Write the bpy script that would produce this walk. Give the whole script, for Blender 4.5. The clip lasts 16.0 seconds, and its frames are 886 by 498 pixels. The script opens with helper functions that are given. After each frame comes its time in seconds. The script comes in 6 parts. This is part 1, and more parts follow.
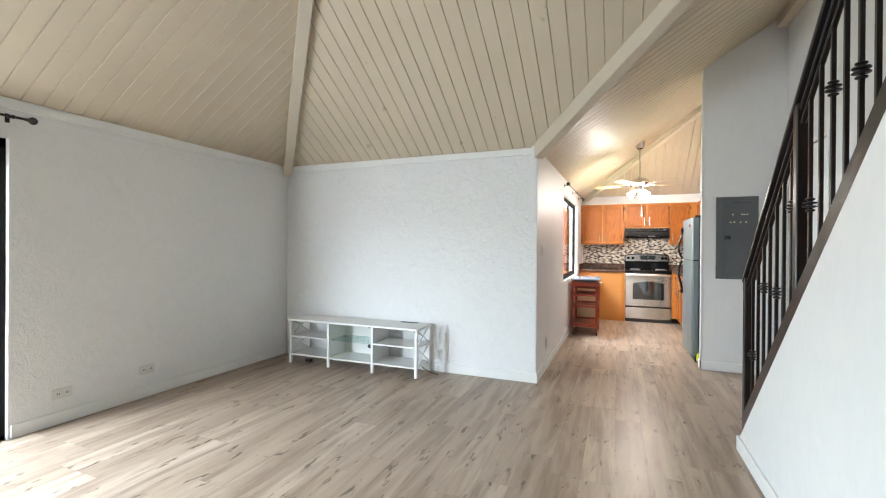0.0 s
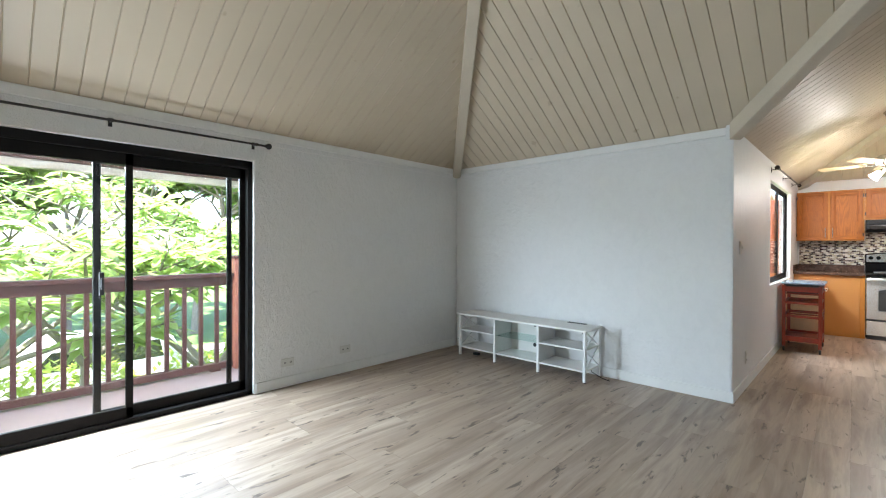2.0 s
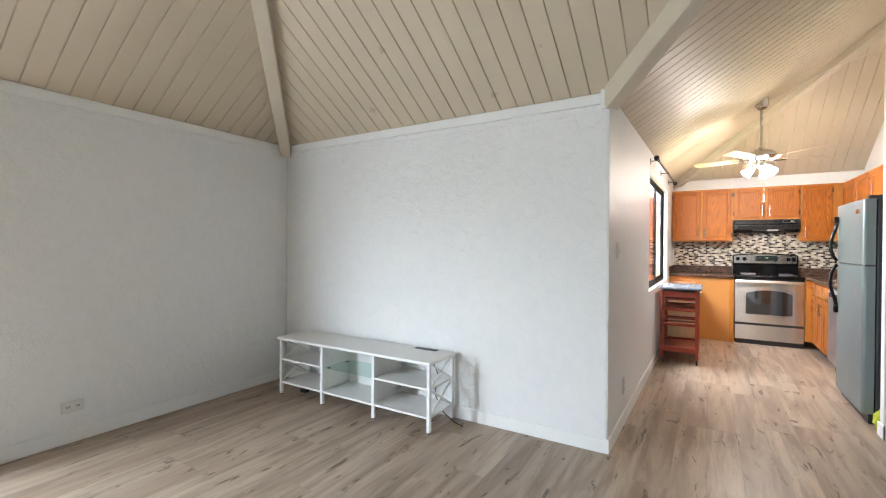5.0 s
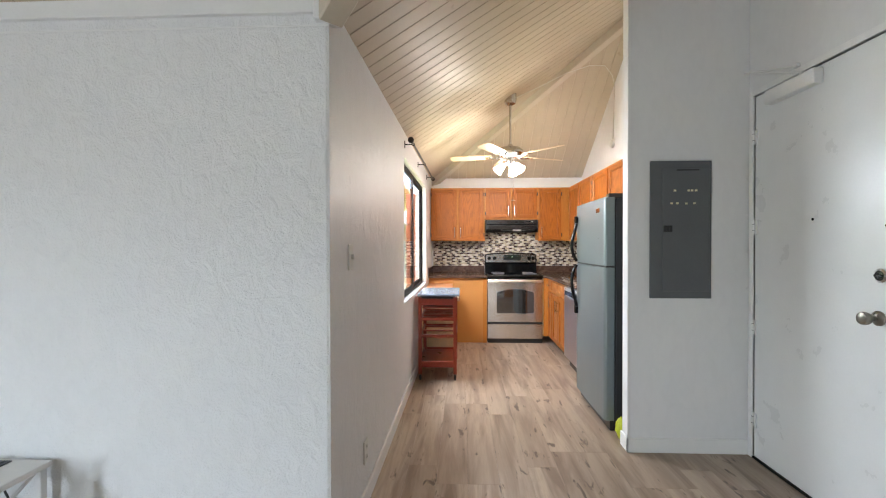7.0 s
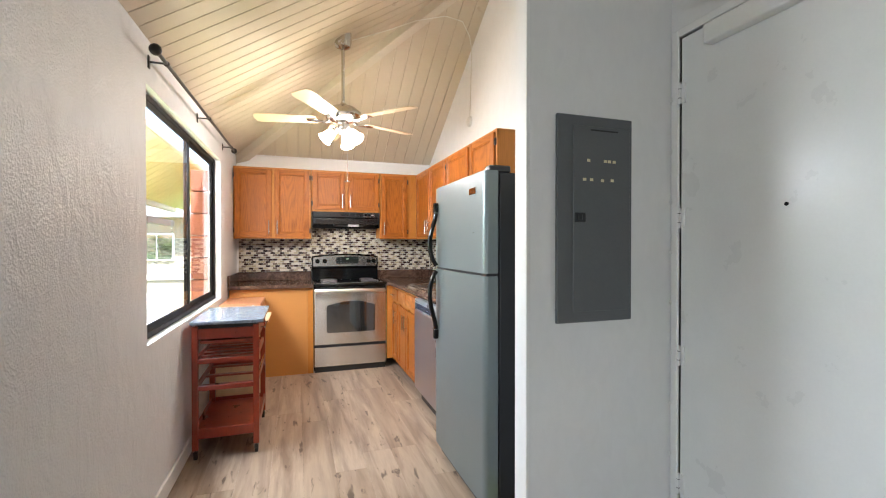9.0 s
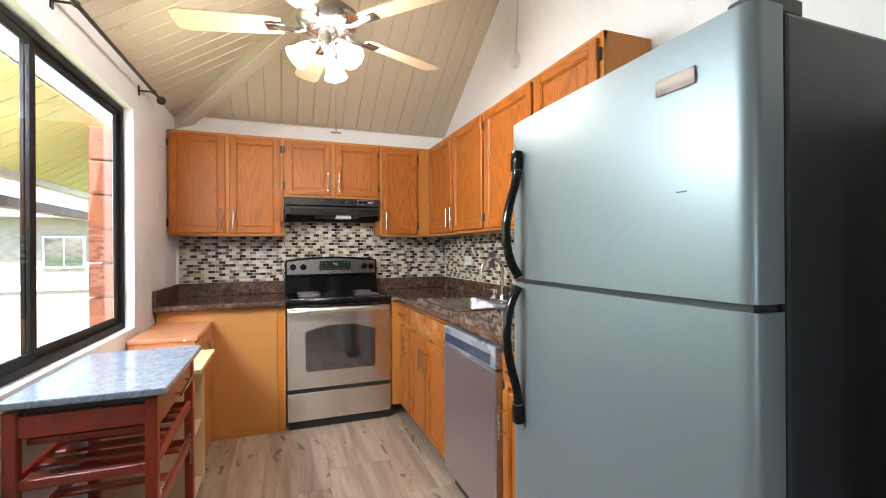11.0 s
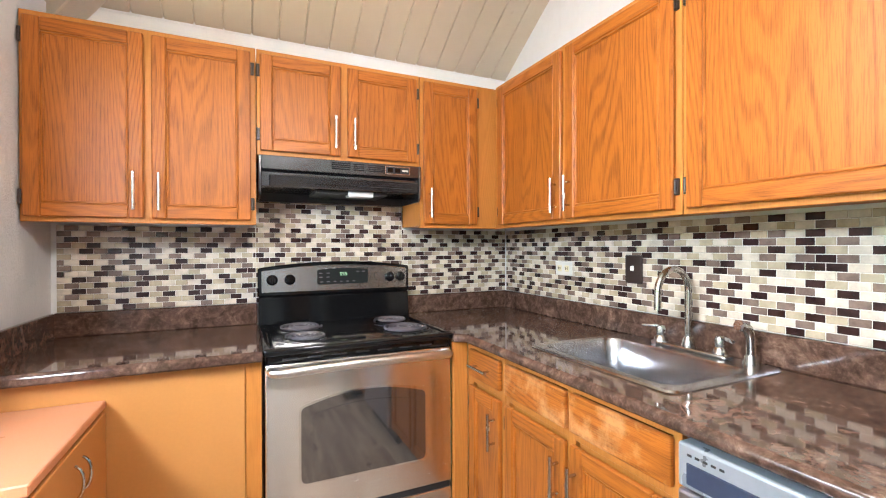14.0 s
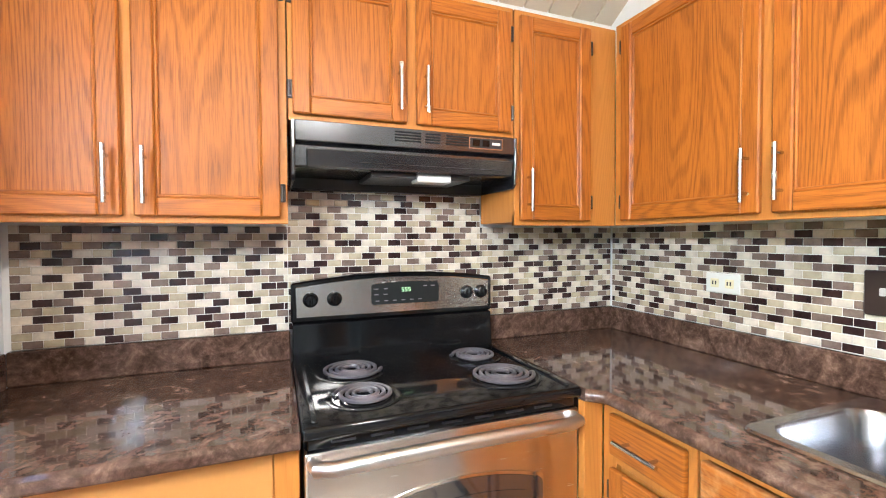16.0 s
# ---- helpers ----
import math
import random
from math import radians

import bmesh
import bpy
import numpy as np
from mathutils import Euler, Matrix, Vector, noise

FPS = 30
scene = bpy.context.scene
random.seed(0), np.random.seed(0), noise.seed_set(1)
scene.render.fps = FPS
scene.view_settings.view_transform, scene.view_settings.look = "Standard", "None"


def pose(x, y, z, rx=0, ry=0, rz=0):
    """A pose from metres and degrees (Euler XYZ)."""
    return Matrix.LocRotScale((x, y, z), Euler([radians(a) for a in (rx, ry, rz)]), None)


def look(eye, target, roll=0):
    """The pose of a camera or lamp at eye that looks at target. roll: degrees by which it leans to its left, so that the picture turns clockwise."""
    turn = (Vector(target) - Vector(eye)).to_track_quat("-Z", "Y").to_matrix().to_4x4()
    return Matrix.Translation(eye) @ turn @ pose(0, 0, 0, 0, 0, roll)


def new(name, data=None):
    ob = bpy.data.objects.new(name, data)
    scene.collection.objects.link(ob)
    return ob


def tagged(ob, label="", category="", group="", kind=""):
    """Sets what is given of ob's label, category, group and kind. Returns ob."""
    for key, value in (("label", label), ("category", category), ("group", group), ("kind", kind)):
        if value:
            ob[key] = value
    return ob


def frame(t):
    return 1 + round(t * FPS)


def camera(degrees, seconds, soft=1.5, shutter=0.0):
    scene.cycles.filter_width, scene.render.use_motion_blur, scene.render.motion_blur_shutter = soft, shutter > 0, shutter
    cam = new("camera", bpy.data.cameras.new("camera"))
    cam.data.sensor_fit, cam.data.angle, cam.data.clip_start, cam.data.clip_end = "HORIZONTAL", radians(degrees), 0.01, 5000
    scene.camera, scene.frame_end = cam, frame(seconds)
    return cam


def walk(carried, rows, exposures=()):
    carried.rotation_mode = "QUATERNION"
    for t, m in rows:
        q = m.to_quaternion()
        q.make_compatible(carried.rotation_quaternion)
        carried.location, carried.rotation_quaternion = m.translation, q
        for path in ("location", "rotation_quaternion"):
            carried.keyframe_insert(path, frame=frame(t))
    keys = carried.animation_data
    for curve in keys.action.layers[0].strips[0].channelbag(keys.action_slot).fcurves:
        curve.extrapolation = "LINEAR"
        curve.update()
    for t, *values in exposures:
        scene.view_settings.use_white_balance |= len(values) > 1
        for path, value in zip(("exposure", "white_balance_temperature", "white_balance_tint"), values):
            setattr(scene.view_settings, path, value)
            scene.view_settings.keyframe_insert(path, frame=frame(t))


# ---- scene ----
cam = camera(91.0, 16.0, 1.1)
PATH = [
    (0, (0.145, 0.25, 1.293), (-0.602, 2.106, 1.288), 0.4),
    (0.5, (0.15, 0.25, 1.295), (-0.84, 1.988, 1.284), 0.4),
    (1, (0.153, 0.251, 1.28), (-1.016, 1.874, 1.27), 0.2),
    (1.5, (0.144, 0.246, 1.285), (-1.144, 1.776, 1.271), 0.3),
    (2, (0.137, 0.246, 1.279), (-1.235, 1.701, 1.266), 0.2),
    (2.5, (0.144, 0.272, 1.281), (-1.281, 1.676, 1.266), 0.2),
    (3, (0.116, 0.389, 1.264), (-1.33, 1.771, 1.248), 0.2),
    (3.2, (0.075, 0.452, 1.26), (-1.364, 1.84, 1.244), 0.2),
    (5.3, (-0.075, 1.775, 1.313), (-0.983, 3.557, 1.295), 0.1),
    (5.5, (-0.094, 1.877, 1.318), (-0.901, 3.707, 1.298), 0.0),
    (5.9, (-0.099, 2.125, 1.327), (-0.681, 4.039, 1.304), 0.2),
    (6, (-0.092, 2.203, 1.33), (-0.626, 4.13, 1.313), -0.0),
    (6.5, (-0.078, 2.535, 1.323), (-0.388, 4.511, 1.309), 0.0),
    (7, (-0.081, 2.837, 1.326), (-0.166, 4.836, 1.307), -0.1),
    (7.5, (-0.003, 3.158, 1.305), (0.106, 5.155, 1.294), -0.0),
    (8, (0.069, 3.449, 1.323), (0.353, 5.429, 1.31), -0.1),
    (8.5, (0.083, 3.776, 1.316), (0.548, 5.721, 1.302), -0.0),
    (9, (0.098, 4.099, 1.308), (0.736, 5.994, 1.292), -0.0),
    (9.2, (0.115, 4.237, 1.319), (0.799, 6.116, 1.298), -0.2),
    (11.3, (0.237, 5.656, 1.265), (0.94, 7.528, 1.267), -0.4),
    (11.5, (0.199, 5.754, 1.274), (0.918, 7.621, 1.272), -0.3),
    (12, (0.155, 6.026, 1.289), (0.897, 7.883, 1.281), -0.3),
    (12.5, (0.185, 6.311, 1.289), (0.952, 8.158, 1.28), -0.2),
    (13, (0.217, 6.567, 1.289), (0.995, 8.41, 1.279), -0.2),
    (13.5, (0.201, 6.83, 1.29), (0.998, 8.665, 1.28), -0.2),
    (14, (0.203, 7.036, 1.282), (1.035, 8.854, 1.274), -0.2),
    (14.5, (0.261, 7.209, 1.297), (1.093, 9.028, 1.267), -0.4),
    (15, (0.334, 7.397, 1.31), (1.17, 9.214, 1.276), -0.4),
    (15.5, (0.306, 7.546, 1.313), (1.107, 9.378, 1.277), -0.5),
    (16, (0.216, 7.718, 1.337), (0.935, 9.584, 1.286), -0.3),
]
EXPOSURES = [(0.0, 3.5, 6200, 12), (1.0, 3.22, 6000, 11), (2.5, 2.93, 5900, 9), (3.2, 2.95, 5950, 10), (5.3, 3.4, 6250, 14), (7.0, 3.05, 6200, 14), (8.0, 3.03, 6100, 13), (9.0, 3.07, 6200, 13), (11.3, 2.85, 6000, 12), (12.0, 2.87, 6000, 12), (13.0, 3.13, 5900, 12), (16.0, 3.6, 5800, 10)]
walk(cam, [(t, look(eye, target, roll)) for t, eye, target, roll in PATH], EXPOSURES)

# ---- daylight, lamps and exposure ----
sky = bpy.data.worlds.new("sky")
scene.world = sky
sky.use_nodes = True
wn, wl = sky.node_tree.nodes, sky.node_tree.links
wn.clear()
w_out, w_bg, w_sky = wn.new("ShaderNodeOutputWorld"), wn.new("ShaderNodeBackground"), wn.new("ShaderNodeTexSky")
w_sky.sky_type = "NISHITA"
w_sky.sun_disc = False
w_sky.sun_elevation, w_sky.sun_rotation = radians(65.5), radians(151.6)
w_bg.inputs["Strength"].default_value = 0.15
wl.new(w_sky.outputs[0], w_bg.inputs[0])
wl.new(w_bg.outputs[0], w_out.inputs[0])

sun = new("sun", bpy.data.lights.new("sun", "SUN"))
sun.data.energy, sun.data.angle, sun.data.color = 5.0, radians(0.6), (1.0, 0.95, 0.88)
sun.matrix_world = look((0, 0, 30), (-6.5, 12.0, 0))


def area(name, eye, target, wide, high, watts, colour):
    lamp = new(name, bpy.data.lights.new(name, "AREA"))
    lamp.data.shape, lamp.data.size, lamp.data.size_y = "RECTANGLE", wide, high
    lamp.data.energy, lamp.data.color = watts, colour
    lamp.matrix_world = look(eye, target)
    return lamp


area("slider_skylight", (-4.12, 0.93, 2.02), (-1.9, 1.3, 0.4), 1.8, 0.3, 31, (0.75, 0.90, 1.0))
area("slider_daylight", (-3.77, 0.16, 0.78), (-1.0, 1.1, 0.2), 0.26, 1.3, 15, (0.84, 0.94, 1.0))
area("window_skylight", (-0.98, 7.45, 1.95), (1.05, 7.9, 0.3), 1.7, 0.25, 14, (0.87, 0.95, 1.0))
area("window_lawn_light", (-1.0, 7.4, 0.42), (0.6, 7.4, 2.9), 1.7, 0.4, 5.5, (0.95, 1.0, 0.52))
bulb = new("fan_bulbs", bpy.data.lights.new("fan_bulbs", "POINT"))
bulb.data.energy, bulb.data.color, bulb.data.shadow_soft_size = 9.0, (1.0, 0.92, 0.81), 0.13
bulb.location = (0.44, 7.52, 2.10)

# ---- materials ----


def tree_of(name):
    m = bpy.data.materials.new(name)
    m.use_nodes = True
    m.node_tree.nodes.clear()
    n, l = m.node_tree.nodes, m.node_tree.links
    out, b = n.new("ShaderNodeOutputMaterial"), n.new("ShaderNodeBsdfPrincipled")
    l.new(b.outputs[0], out.inputs[0])
    return m, n, l, b


def coords(n, l, scale=(1, 1, 1), jitter=False, rot=(0, 0, 0)):
    g, mp = n.new("ShaderNodeNewGeometry"), n.new("ShaderNodeMapping")
    mp.inputs["Scale"].default_value = scale
    mp.inputs["Rotation"].default_value = rot
    src = g.outputs["Position"]
    if jitter:
        info, mul, add = n.new("ShaderNodeObjectInfo"), n.new("ShaderNodeVectorMath"), n.new("ShaderNodeVectorMath")
        mul.operation, add.operation = "MULTIPLY", "ADD"
        l.new(info.outputs["Random"], mul.inputs[0])
        mul.inputs[1].default_value = (37, 53, 29)
        l.new(src, add.inputs[0])
        l.new(mul.outputs[0], add.inputs[1])
        src = add.outputs[0]
    l.new(src, mp.inputs[0])
    return mp.outputs[0]


def noise_tex(n, l, vec, scale, detail=4, rough=0.55, distort=0.0):
    t = n.new("ShaderNodeTexNoise")
    t.inputs["Scale"].default_value, t.inputs["Detail"].default_value = scale, detail
    t.inputs["Roughness"].default_value, t.inputs["Distortion"].default_value = rough, distort
    l.new(vec, t.inputs["Vector"])
    return t.outputs["Fac"]


def ramp(n, l, fac, stops, mode="LINEAR"):
    r = n.new("ShaderNodeValToRGB")
    r.color_ramp.interpolation = mode
    e = r.color_ramp.elements
    while len(e) < len(stops):
        e.new(0.5)
    for el, (p, c) in zip(e, stops):
        el.position, el.color = p, (*c, 1) if len(c) == 3 else c
    l.new(fac, r.inputs[0])
    return r.outputs[0]


def mix(n, l, fac, a, b, how="MIX"):
    m = n.new("ShaderNodeMix")
    m.data_type, m.blend_type = "RGBA", how
    for sock, v in ((m.inputs[0], fac), (m.inputs[6], a), (m.inputs[7], b)):
        if isinstance(v, (int, float)):
            sock.default_value = v
        elif isinstance(v, tuple):
            sock.default_value = (*v, 1)
        else:
            l.new(v, sock)
    return m.outputs[2]


def bump(n, l, b, height, strength, dist=0.01):
    bp = n.new("ShaderNodeBump")
    bp.inputs["Strength"].default_value, bp.inputs["Distance"].default_value = strength, dist
    l.new(height, bp.inputs["Height"])
    l.new(bp.outputs[0], b.inputs["Normal"])


def grey(v):
    return (v, v, v)


def surface(name, colour, rough=0.5, metal=0.0, vary=0.1, scale=6.0, fine=90.0, bumps=0.1, dist=0.002, coat=0.0, stretch=(1, 1, 1)):
    """A painted, plastic or metal surface with a broad and a fine variation."""
    m, n, l, b = tree_of(name)
    v = coords(n, l, stretch)
    broad, small = noise_tex(n, l, v, scale, 5), noise_tex(n, l, v, fine, 3)
    lo, hi = tuple(c * (1 - vary) for c in colour), tuple(min(1, c * (1 + vary)) for c in colour)
    col = mix(n, l, 0.35, ramp(n, l, broad, [(0.3, lo), (0.7, hi)]), ramp(n, l, small, [(0.3, lo), (0.7, hi)]))
    l.new(col, b.inputs["Base Color"])
    l.new(ramp(n, l, broad, [(0.25, grey(max(0.02, rough * 0.85))), (0.75, grey(min(1, rough * 1.15)))]), b.inputs["Roughness"])
    b.inputs["Metallic"].default_value = metal
    b.inputs["Coat Weight"].default_value = coat
    bump(n, l, b, small, bumps, dist)
    return m


def oak(name, upright=True, worn=False, dark=(0.085, 0.019, 0.003), light=(0.42, 0.126, 0.013)):
    """Varnished red oak with cathedral figure and open pores."""
    m, n, l, b = tree_of(name)
    base = coords(n, l, jitter=True)
    sep, comb, add = n.new("ShaderNodeSeparateXYZ"), n.new("ShaderNodeCombineXYZ"), n.new("ShaderNodeMath")
    l.new(base, sep.inputs[0])
    add.operation = "ADD"
    l.new(sep.outputs[0], add.inputs[0])
    l.new(sep.outputs[1], add.inputs[1])
    l.new(add.outputs[0], comb.inputs[0 if upright else 2])
    l.new(sep.outputs[2], comb.inputs[2 if upright else 0])
    stretch = n.new("ShaderNodeMapping")
    stretch.inputs["Scale"].default_value = (1, 1, 0.11)
    l.new(comb.outputs[0], stretch.inputs[0])
    field = noise_tex(n, l, stretch.outputs[0], 3.2, 2, 0.4, 0.15)
    rings, sine = n.new("ShaderNodeMath"), n.new("ShaderNodeMath")
    rings.operation, sine.operation = "MULTIPLY", "SINE"
    l.new(field, rings.inputs[0])
    rings.inputs[1].default_value = 330.0
    l.new(rings.outputs[0], sine.inputs[0])
    figure = n.new("ShaderNodeMapRange")
    figure.inputs[1].default_value, figure.inputs[2].default_value = -1.0, 1.0
    l.new(sine.outputs[0], figure.inputs[0])
    pores = n.new("ShaderNodeMapping")
    pores.inputs["Scale"].default_value = (1, 1, 0.035)
    l.new(comb.outputs[0], pores.inputs[0])
    fine = noise_tex(n, l, pores.outputs[0], 330, 3, 0.6)
    blot = noise_tex(n, l, stretch.outputs[0], 9, 4)
    mid = tuple(0.5 * (p + q) for p, q in zip(dark, light))
    deep = tuple(0.6 * p + 0.4 * q for p, q in zip(mid, dark))
    c1 = ramp(n, l, figure.outputs[0], [(0.0, light), (0.42, light), (0.8, mid), (1.0, deep)])
    c1 = mix(n, l, ramp(n, l, noise_tex(n, l, stretch.outputs[0], 2.3, 2), [(0.35, grey(0.6)), (0.6, grey(1))]), light, c1)
    c2 = ramp(n, l, fine, [(0.40, dark), (0.52, light)])
    col = mix(n, l, 0.4, c1, c2)
    col = mix(n, l, 0.25, col, ramp(n, l, blot, [(0.35, mid), (0.6, light)]))
    if worn:
        wear = noise_tex(n, l, coords(n, l, (1, 1, 1)), 7, 5, 0.7)
        col = mix(n, l, ramp(n, l, wear, [(0.5, grey(0)), (0.66, grey(0.5))]), col, (0.72, 0.40, 0.17))
    l.new(col, b.inputs["Base Color"])
    b.inputs["Roughness"].default_value = 0.46
    b.inputs["Specular IOR Level"].default_value = 0.32
    b.inputs["Coat Weight"].default_value, b.inputs["Coat Roughness"].default_value = 0.04, 0.32
    bump(n, l, b, fine, 0.12, 0.0015)
    return m


def plank_floor():
    m, n, l, b = tree_of("floor_plank")
    v = coords(n, l, (1, 0.09, 1), jitter=True)
    v2 = coords(n, l, (1, 0.25, 1), jitter=True)
    info = n.new("ShaderNodeObjectInfo")
    grain, streak, knots = noise_tex(n, l, v, 60, 4, 0.6), noise_tex(n, l, v, 12, 4, 0.6, 0.5), noise_tex(n, l, v2, 19, 3, 0.6, 0.5)
    tone = ramp(n, l, info.outputs["Random"], [(0, (0.35, 0.262, 0.192)), (0.5, (0.415, 0.32, 0.24)), (1, (0.475, 0.375, 0.288))])
    col = mix(n, l, ramp(n, l, streak, [(0.33, grey(0.9)), (0.58, grey(0))]), tone, (0.21, 0.145, 0.102))
    col = mix(n, l, ramp(n, l, grain, [(0.38, grey(0.22)), (0.58, grey(0))]), col, (0.22, 0.16, 0.115))
    col = mix(n, l, ramp(n, l, knots, [(0.615, grey(0)), (0.69, grey(0.9))]), col, (0.085, 0.055, 0.038))
    l.new(col, b.inputs["Base Color"])
    l.new(ramp(n, l, grain, [(0.3, grey(0.33)), (0.7, grey(0.41))]), b.inputs["Roughness"])
    bump(n, l, b, grain, 0.04, 0.001)
    return m


def plaster(name, colour, coarse=0.5, rough=0.55, grain=(1, 1, 0.55), fine=1.0):
    """Painted wall with a hand-troweled and rolled texture."""
    m, n, l, b = tree_of(name)
    v = coords(n, l)
    trowel = noise_tex(n, l, coords(n, l, grain), 16, 6, 0.62, 0.7)
    roll, stain = noise_tex(n, l, v, 120, 3), noise_tex(n, l, v, 1.3, 4)
    lo = tuple(c * 0.93 for c in colour)
    col = mix(n, l, 0.5, ramp(n, l, stain, [(0.2, lo), (0.8, colour)]), ramp(n, l, trowel, [(0.3, lo), (0.6, colour)]))
    l.new(col, b.inputs["Base Color"])
    l.new(ramp(n, l, stain, [(0.2, grey(rough * 0.95)), (0.8, grey(rough * 1.05))]), b.inputs["Roughness"])
    both = n.new("ShaderNodeMath")
    both.operation = "MULTIPLY_ADD"
    l.new(trowel, both.inputs[0])
    both.inputs[1].default_value = 2.2 / fine
    l.new(roll, both.inputs[2])
    bump(n, l, b, both.outputs[0], coarse, 0.009)
    return m


def ceiling_paint():
    m, n, l, b = tree_of("ceiling_paint")
    isl = n.new("ShaderNodeNewGeometry")
    v = coords(n, l)
    knots, stain = noise_tex(n, l, v, 7, 2, 0.5), noise_tex(n, l, v, 1.6, 5)
    tone = ramp(n, l, isl.outputs["Random Per Island"], [(0, (0.53, 0.445, 0.325)), (1, (0.585, 0.50, 0.375))])
    col = mix(n, l, ramp(n, l, stain, [(0.4, grey(0.25)), (0.65, grey(0))]), tone, (0.47, 0.395, 0.285))
    col = mix(n, l, ramp(n, l, knots, [(0.73, grey(0)), (0.78, grey(0.4))]), col, (0.27, 0.19, 0.11))
    l.new(col, b.inputs["Base Color"])
    b.inputs["Roughness"].default_value = 0.52
    bump(n, l, b, noise_tex(n, l, v, 60, 3), 0.12, 0.002)
    return m


def tile_mat(name, colour, rough, vary=0.16):
    """One kind of small mosaic tile, stone or glass."""
    m, n, l, b = tree_of(name)
    v = coords(n, l)
    patch, speck = noise_tex(n, l, v, 26, 1), noise_tex(n, l, v, 130, 3)
    lo, hi = tuple(c * (1 - vary) for c in colour), tuple(c * (1 + vary) for c in colour)
    col = mix(n, l, 0.35, ramp(n, l, patch, [(0.35, lo), (0.65, hi)]), ramp(n, l, speck, [(0.3, lo), (0.7, hi)]))
    l.new(col, b.inputs["Base Color"])
    b.inputs["Roughness"].default_value = rough
    bump(n, l, b, speck, 0.05, 0.001)
    return m


def stone_top(name, stops, scale, rough):
    m, n, l, b = tree_of(name)
    v = coords(n, l)
    a, c = noise_tex(n, l, v, scale, 8, 0.7, 1.2), noise_tex(n, l, v, scale * 5, 4, 0.7)
    col = mix(n, l, 0.35, ramp(n, l, a, stops), ramp(n, l, c, stops))
    l.new(col, b.inputs["Base Color"])
    b.inputs["Roughness"].default_value = rough
    return m


def brushed(name, colour=(0.72, 0.715, 0.70), rough=0.21, axis=(1, 1, 60), drawn=0.0):
    m, n, l, b = tree_of(name)
    v = coords(n, l, axis)
    f, s = noise_tex(n, l, v, 14, 4), noise_tex(n, l, coords(n, l), 3, 4)
    l.new(mix(n, l, 0.5, ramp(n, l, f, [(0.3, tuple(c * 0.95 for c in colour)), (0.7, colour)]), ramp(n, l, s, [(0.3, tuple(c * 0.93 for c in colour)), (0.7, colour)])), b.inputs["Base Color"])
    l.new(ramp(n, l, f, [(0.3, grey(rough * 0.85)), (0.7, grey(rough * 1.2))]), b.inputs["Roughness"])
    b.inputs["Metallic"].default_value = 1.0
    if drawn:
        # level brush marks draw the reflections out upright
        tangent = n.new("ShaderNodeTangent")
        tangent.direction_type, tangent.axis = "RADIAL", "Z"
        l.new(tangent.outputs[0], b.inputs["Tangent"])
        b.inputs["Anisotropic"].default_value, b.inputs["Anisotropic Rotation"].default_value = drawn, 0.25
    bump(n, l, b, f, 0.012, 0.0003)
    return m


def glass(name, tint=(1, 1, 1)):
    """A thin clear pane: mostly see-through, with a gloss that grows towards a slanting view."""
    m = bpy.data.materials.new(name)
    m.use_nodes = True
    n, l = m.node_tree.nodes, m.node_tree.links
    n.clear()
    out, tr, gl, mx, lw, pw, ad = (n.new("ShaderNode" + k) for k in ("OutputMaterial", "BsdfTransparent", "BsdfGlossy", "MixShader", "LayerWeight", "Math", "Math"))
    tr.inputs[0].default_value = (*tint, 1)
    gl.inputs["Roughness"].default_value = 0.01
    lw.inputs["Blend"].default_value = 0.5
    pw.operation, ad.operation = "POWER", "MULTIPLY_ADD"
    l.new(lw.outputs["Facing"], pw.inputs[0])
    pw.inputs[1].default_value = 4.0
    l.new(pw.outputs[0], ad.inputs[0])
    ad.inputs[1].default_value, ad.inputs[2].default_value = 0.6, 0.025
    l.new(ad.outputs[0], mx.inputs[0])
    l.new(tr.outputs[0], mx.inputs[1])
    l.new(gl.outputs[0], mx.inputs[2])
    l.new(mx.outputs[0], out.inputs[0])
    return m


def glow(name, colour, strength):
    m, n, l, b = tree_of(name)
    b.inputs["Base Color"].default_value = (0.9, 0.88, 0.82, 1)
    b.inputs["Roughness"].default_value = 0.3
    b.inputs["Emission Color"].default_value = (*colour, 1)
    b.inputs["Emission Strength"].default_value = strength
    return m


def leaf_mat(name, a, c, soft=0.35):
    m, n, l, b = tree_of(name)
    isl = n.new("ShaderNodeNewGeometry").outputs["Random Per Island"]
    veins = noise_tex(n, l, coords(n, l), 40, 3)
    col = mix(n, l, 0.35, ramp(n, l, isl, [(0, a), (1, c)]), ramp(n, l, veins, [(0.3, a), (0.7, c)]))
    l.new(col, b.inputs["Base Color"])
    b.inputs["Roughness"].default_value = 0.32
    tl, add, out = n.new("ShaderNodeBsdfTranslucent"), n.new("ShaderNodeMixShader"), [k for k in n if k.type == "OUTPUT_MATERIAL"][0]
    l.new(mix(n, l, 0.5, col, (0.46, 0.56, 0.14)), tl.inputs[0])
    add.inputs[0].default_value = soft
    l.new(b.outputs[0], add.inputs[1])
    l.new(tl.outputs[0], add.inputs[2])
    l.new(add.outputs[0], out.inputs[0])
    return m


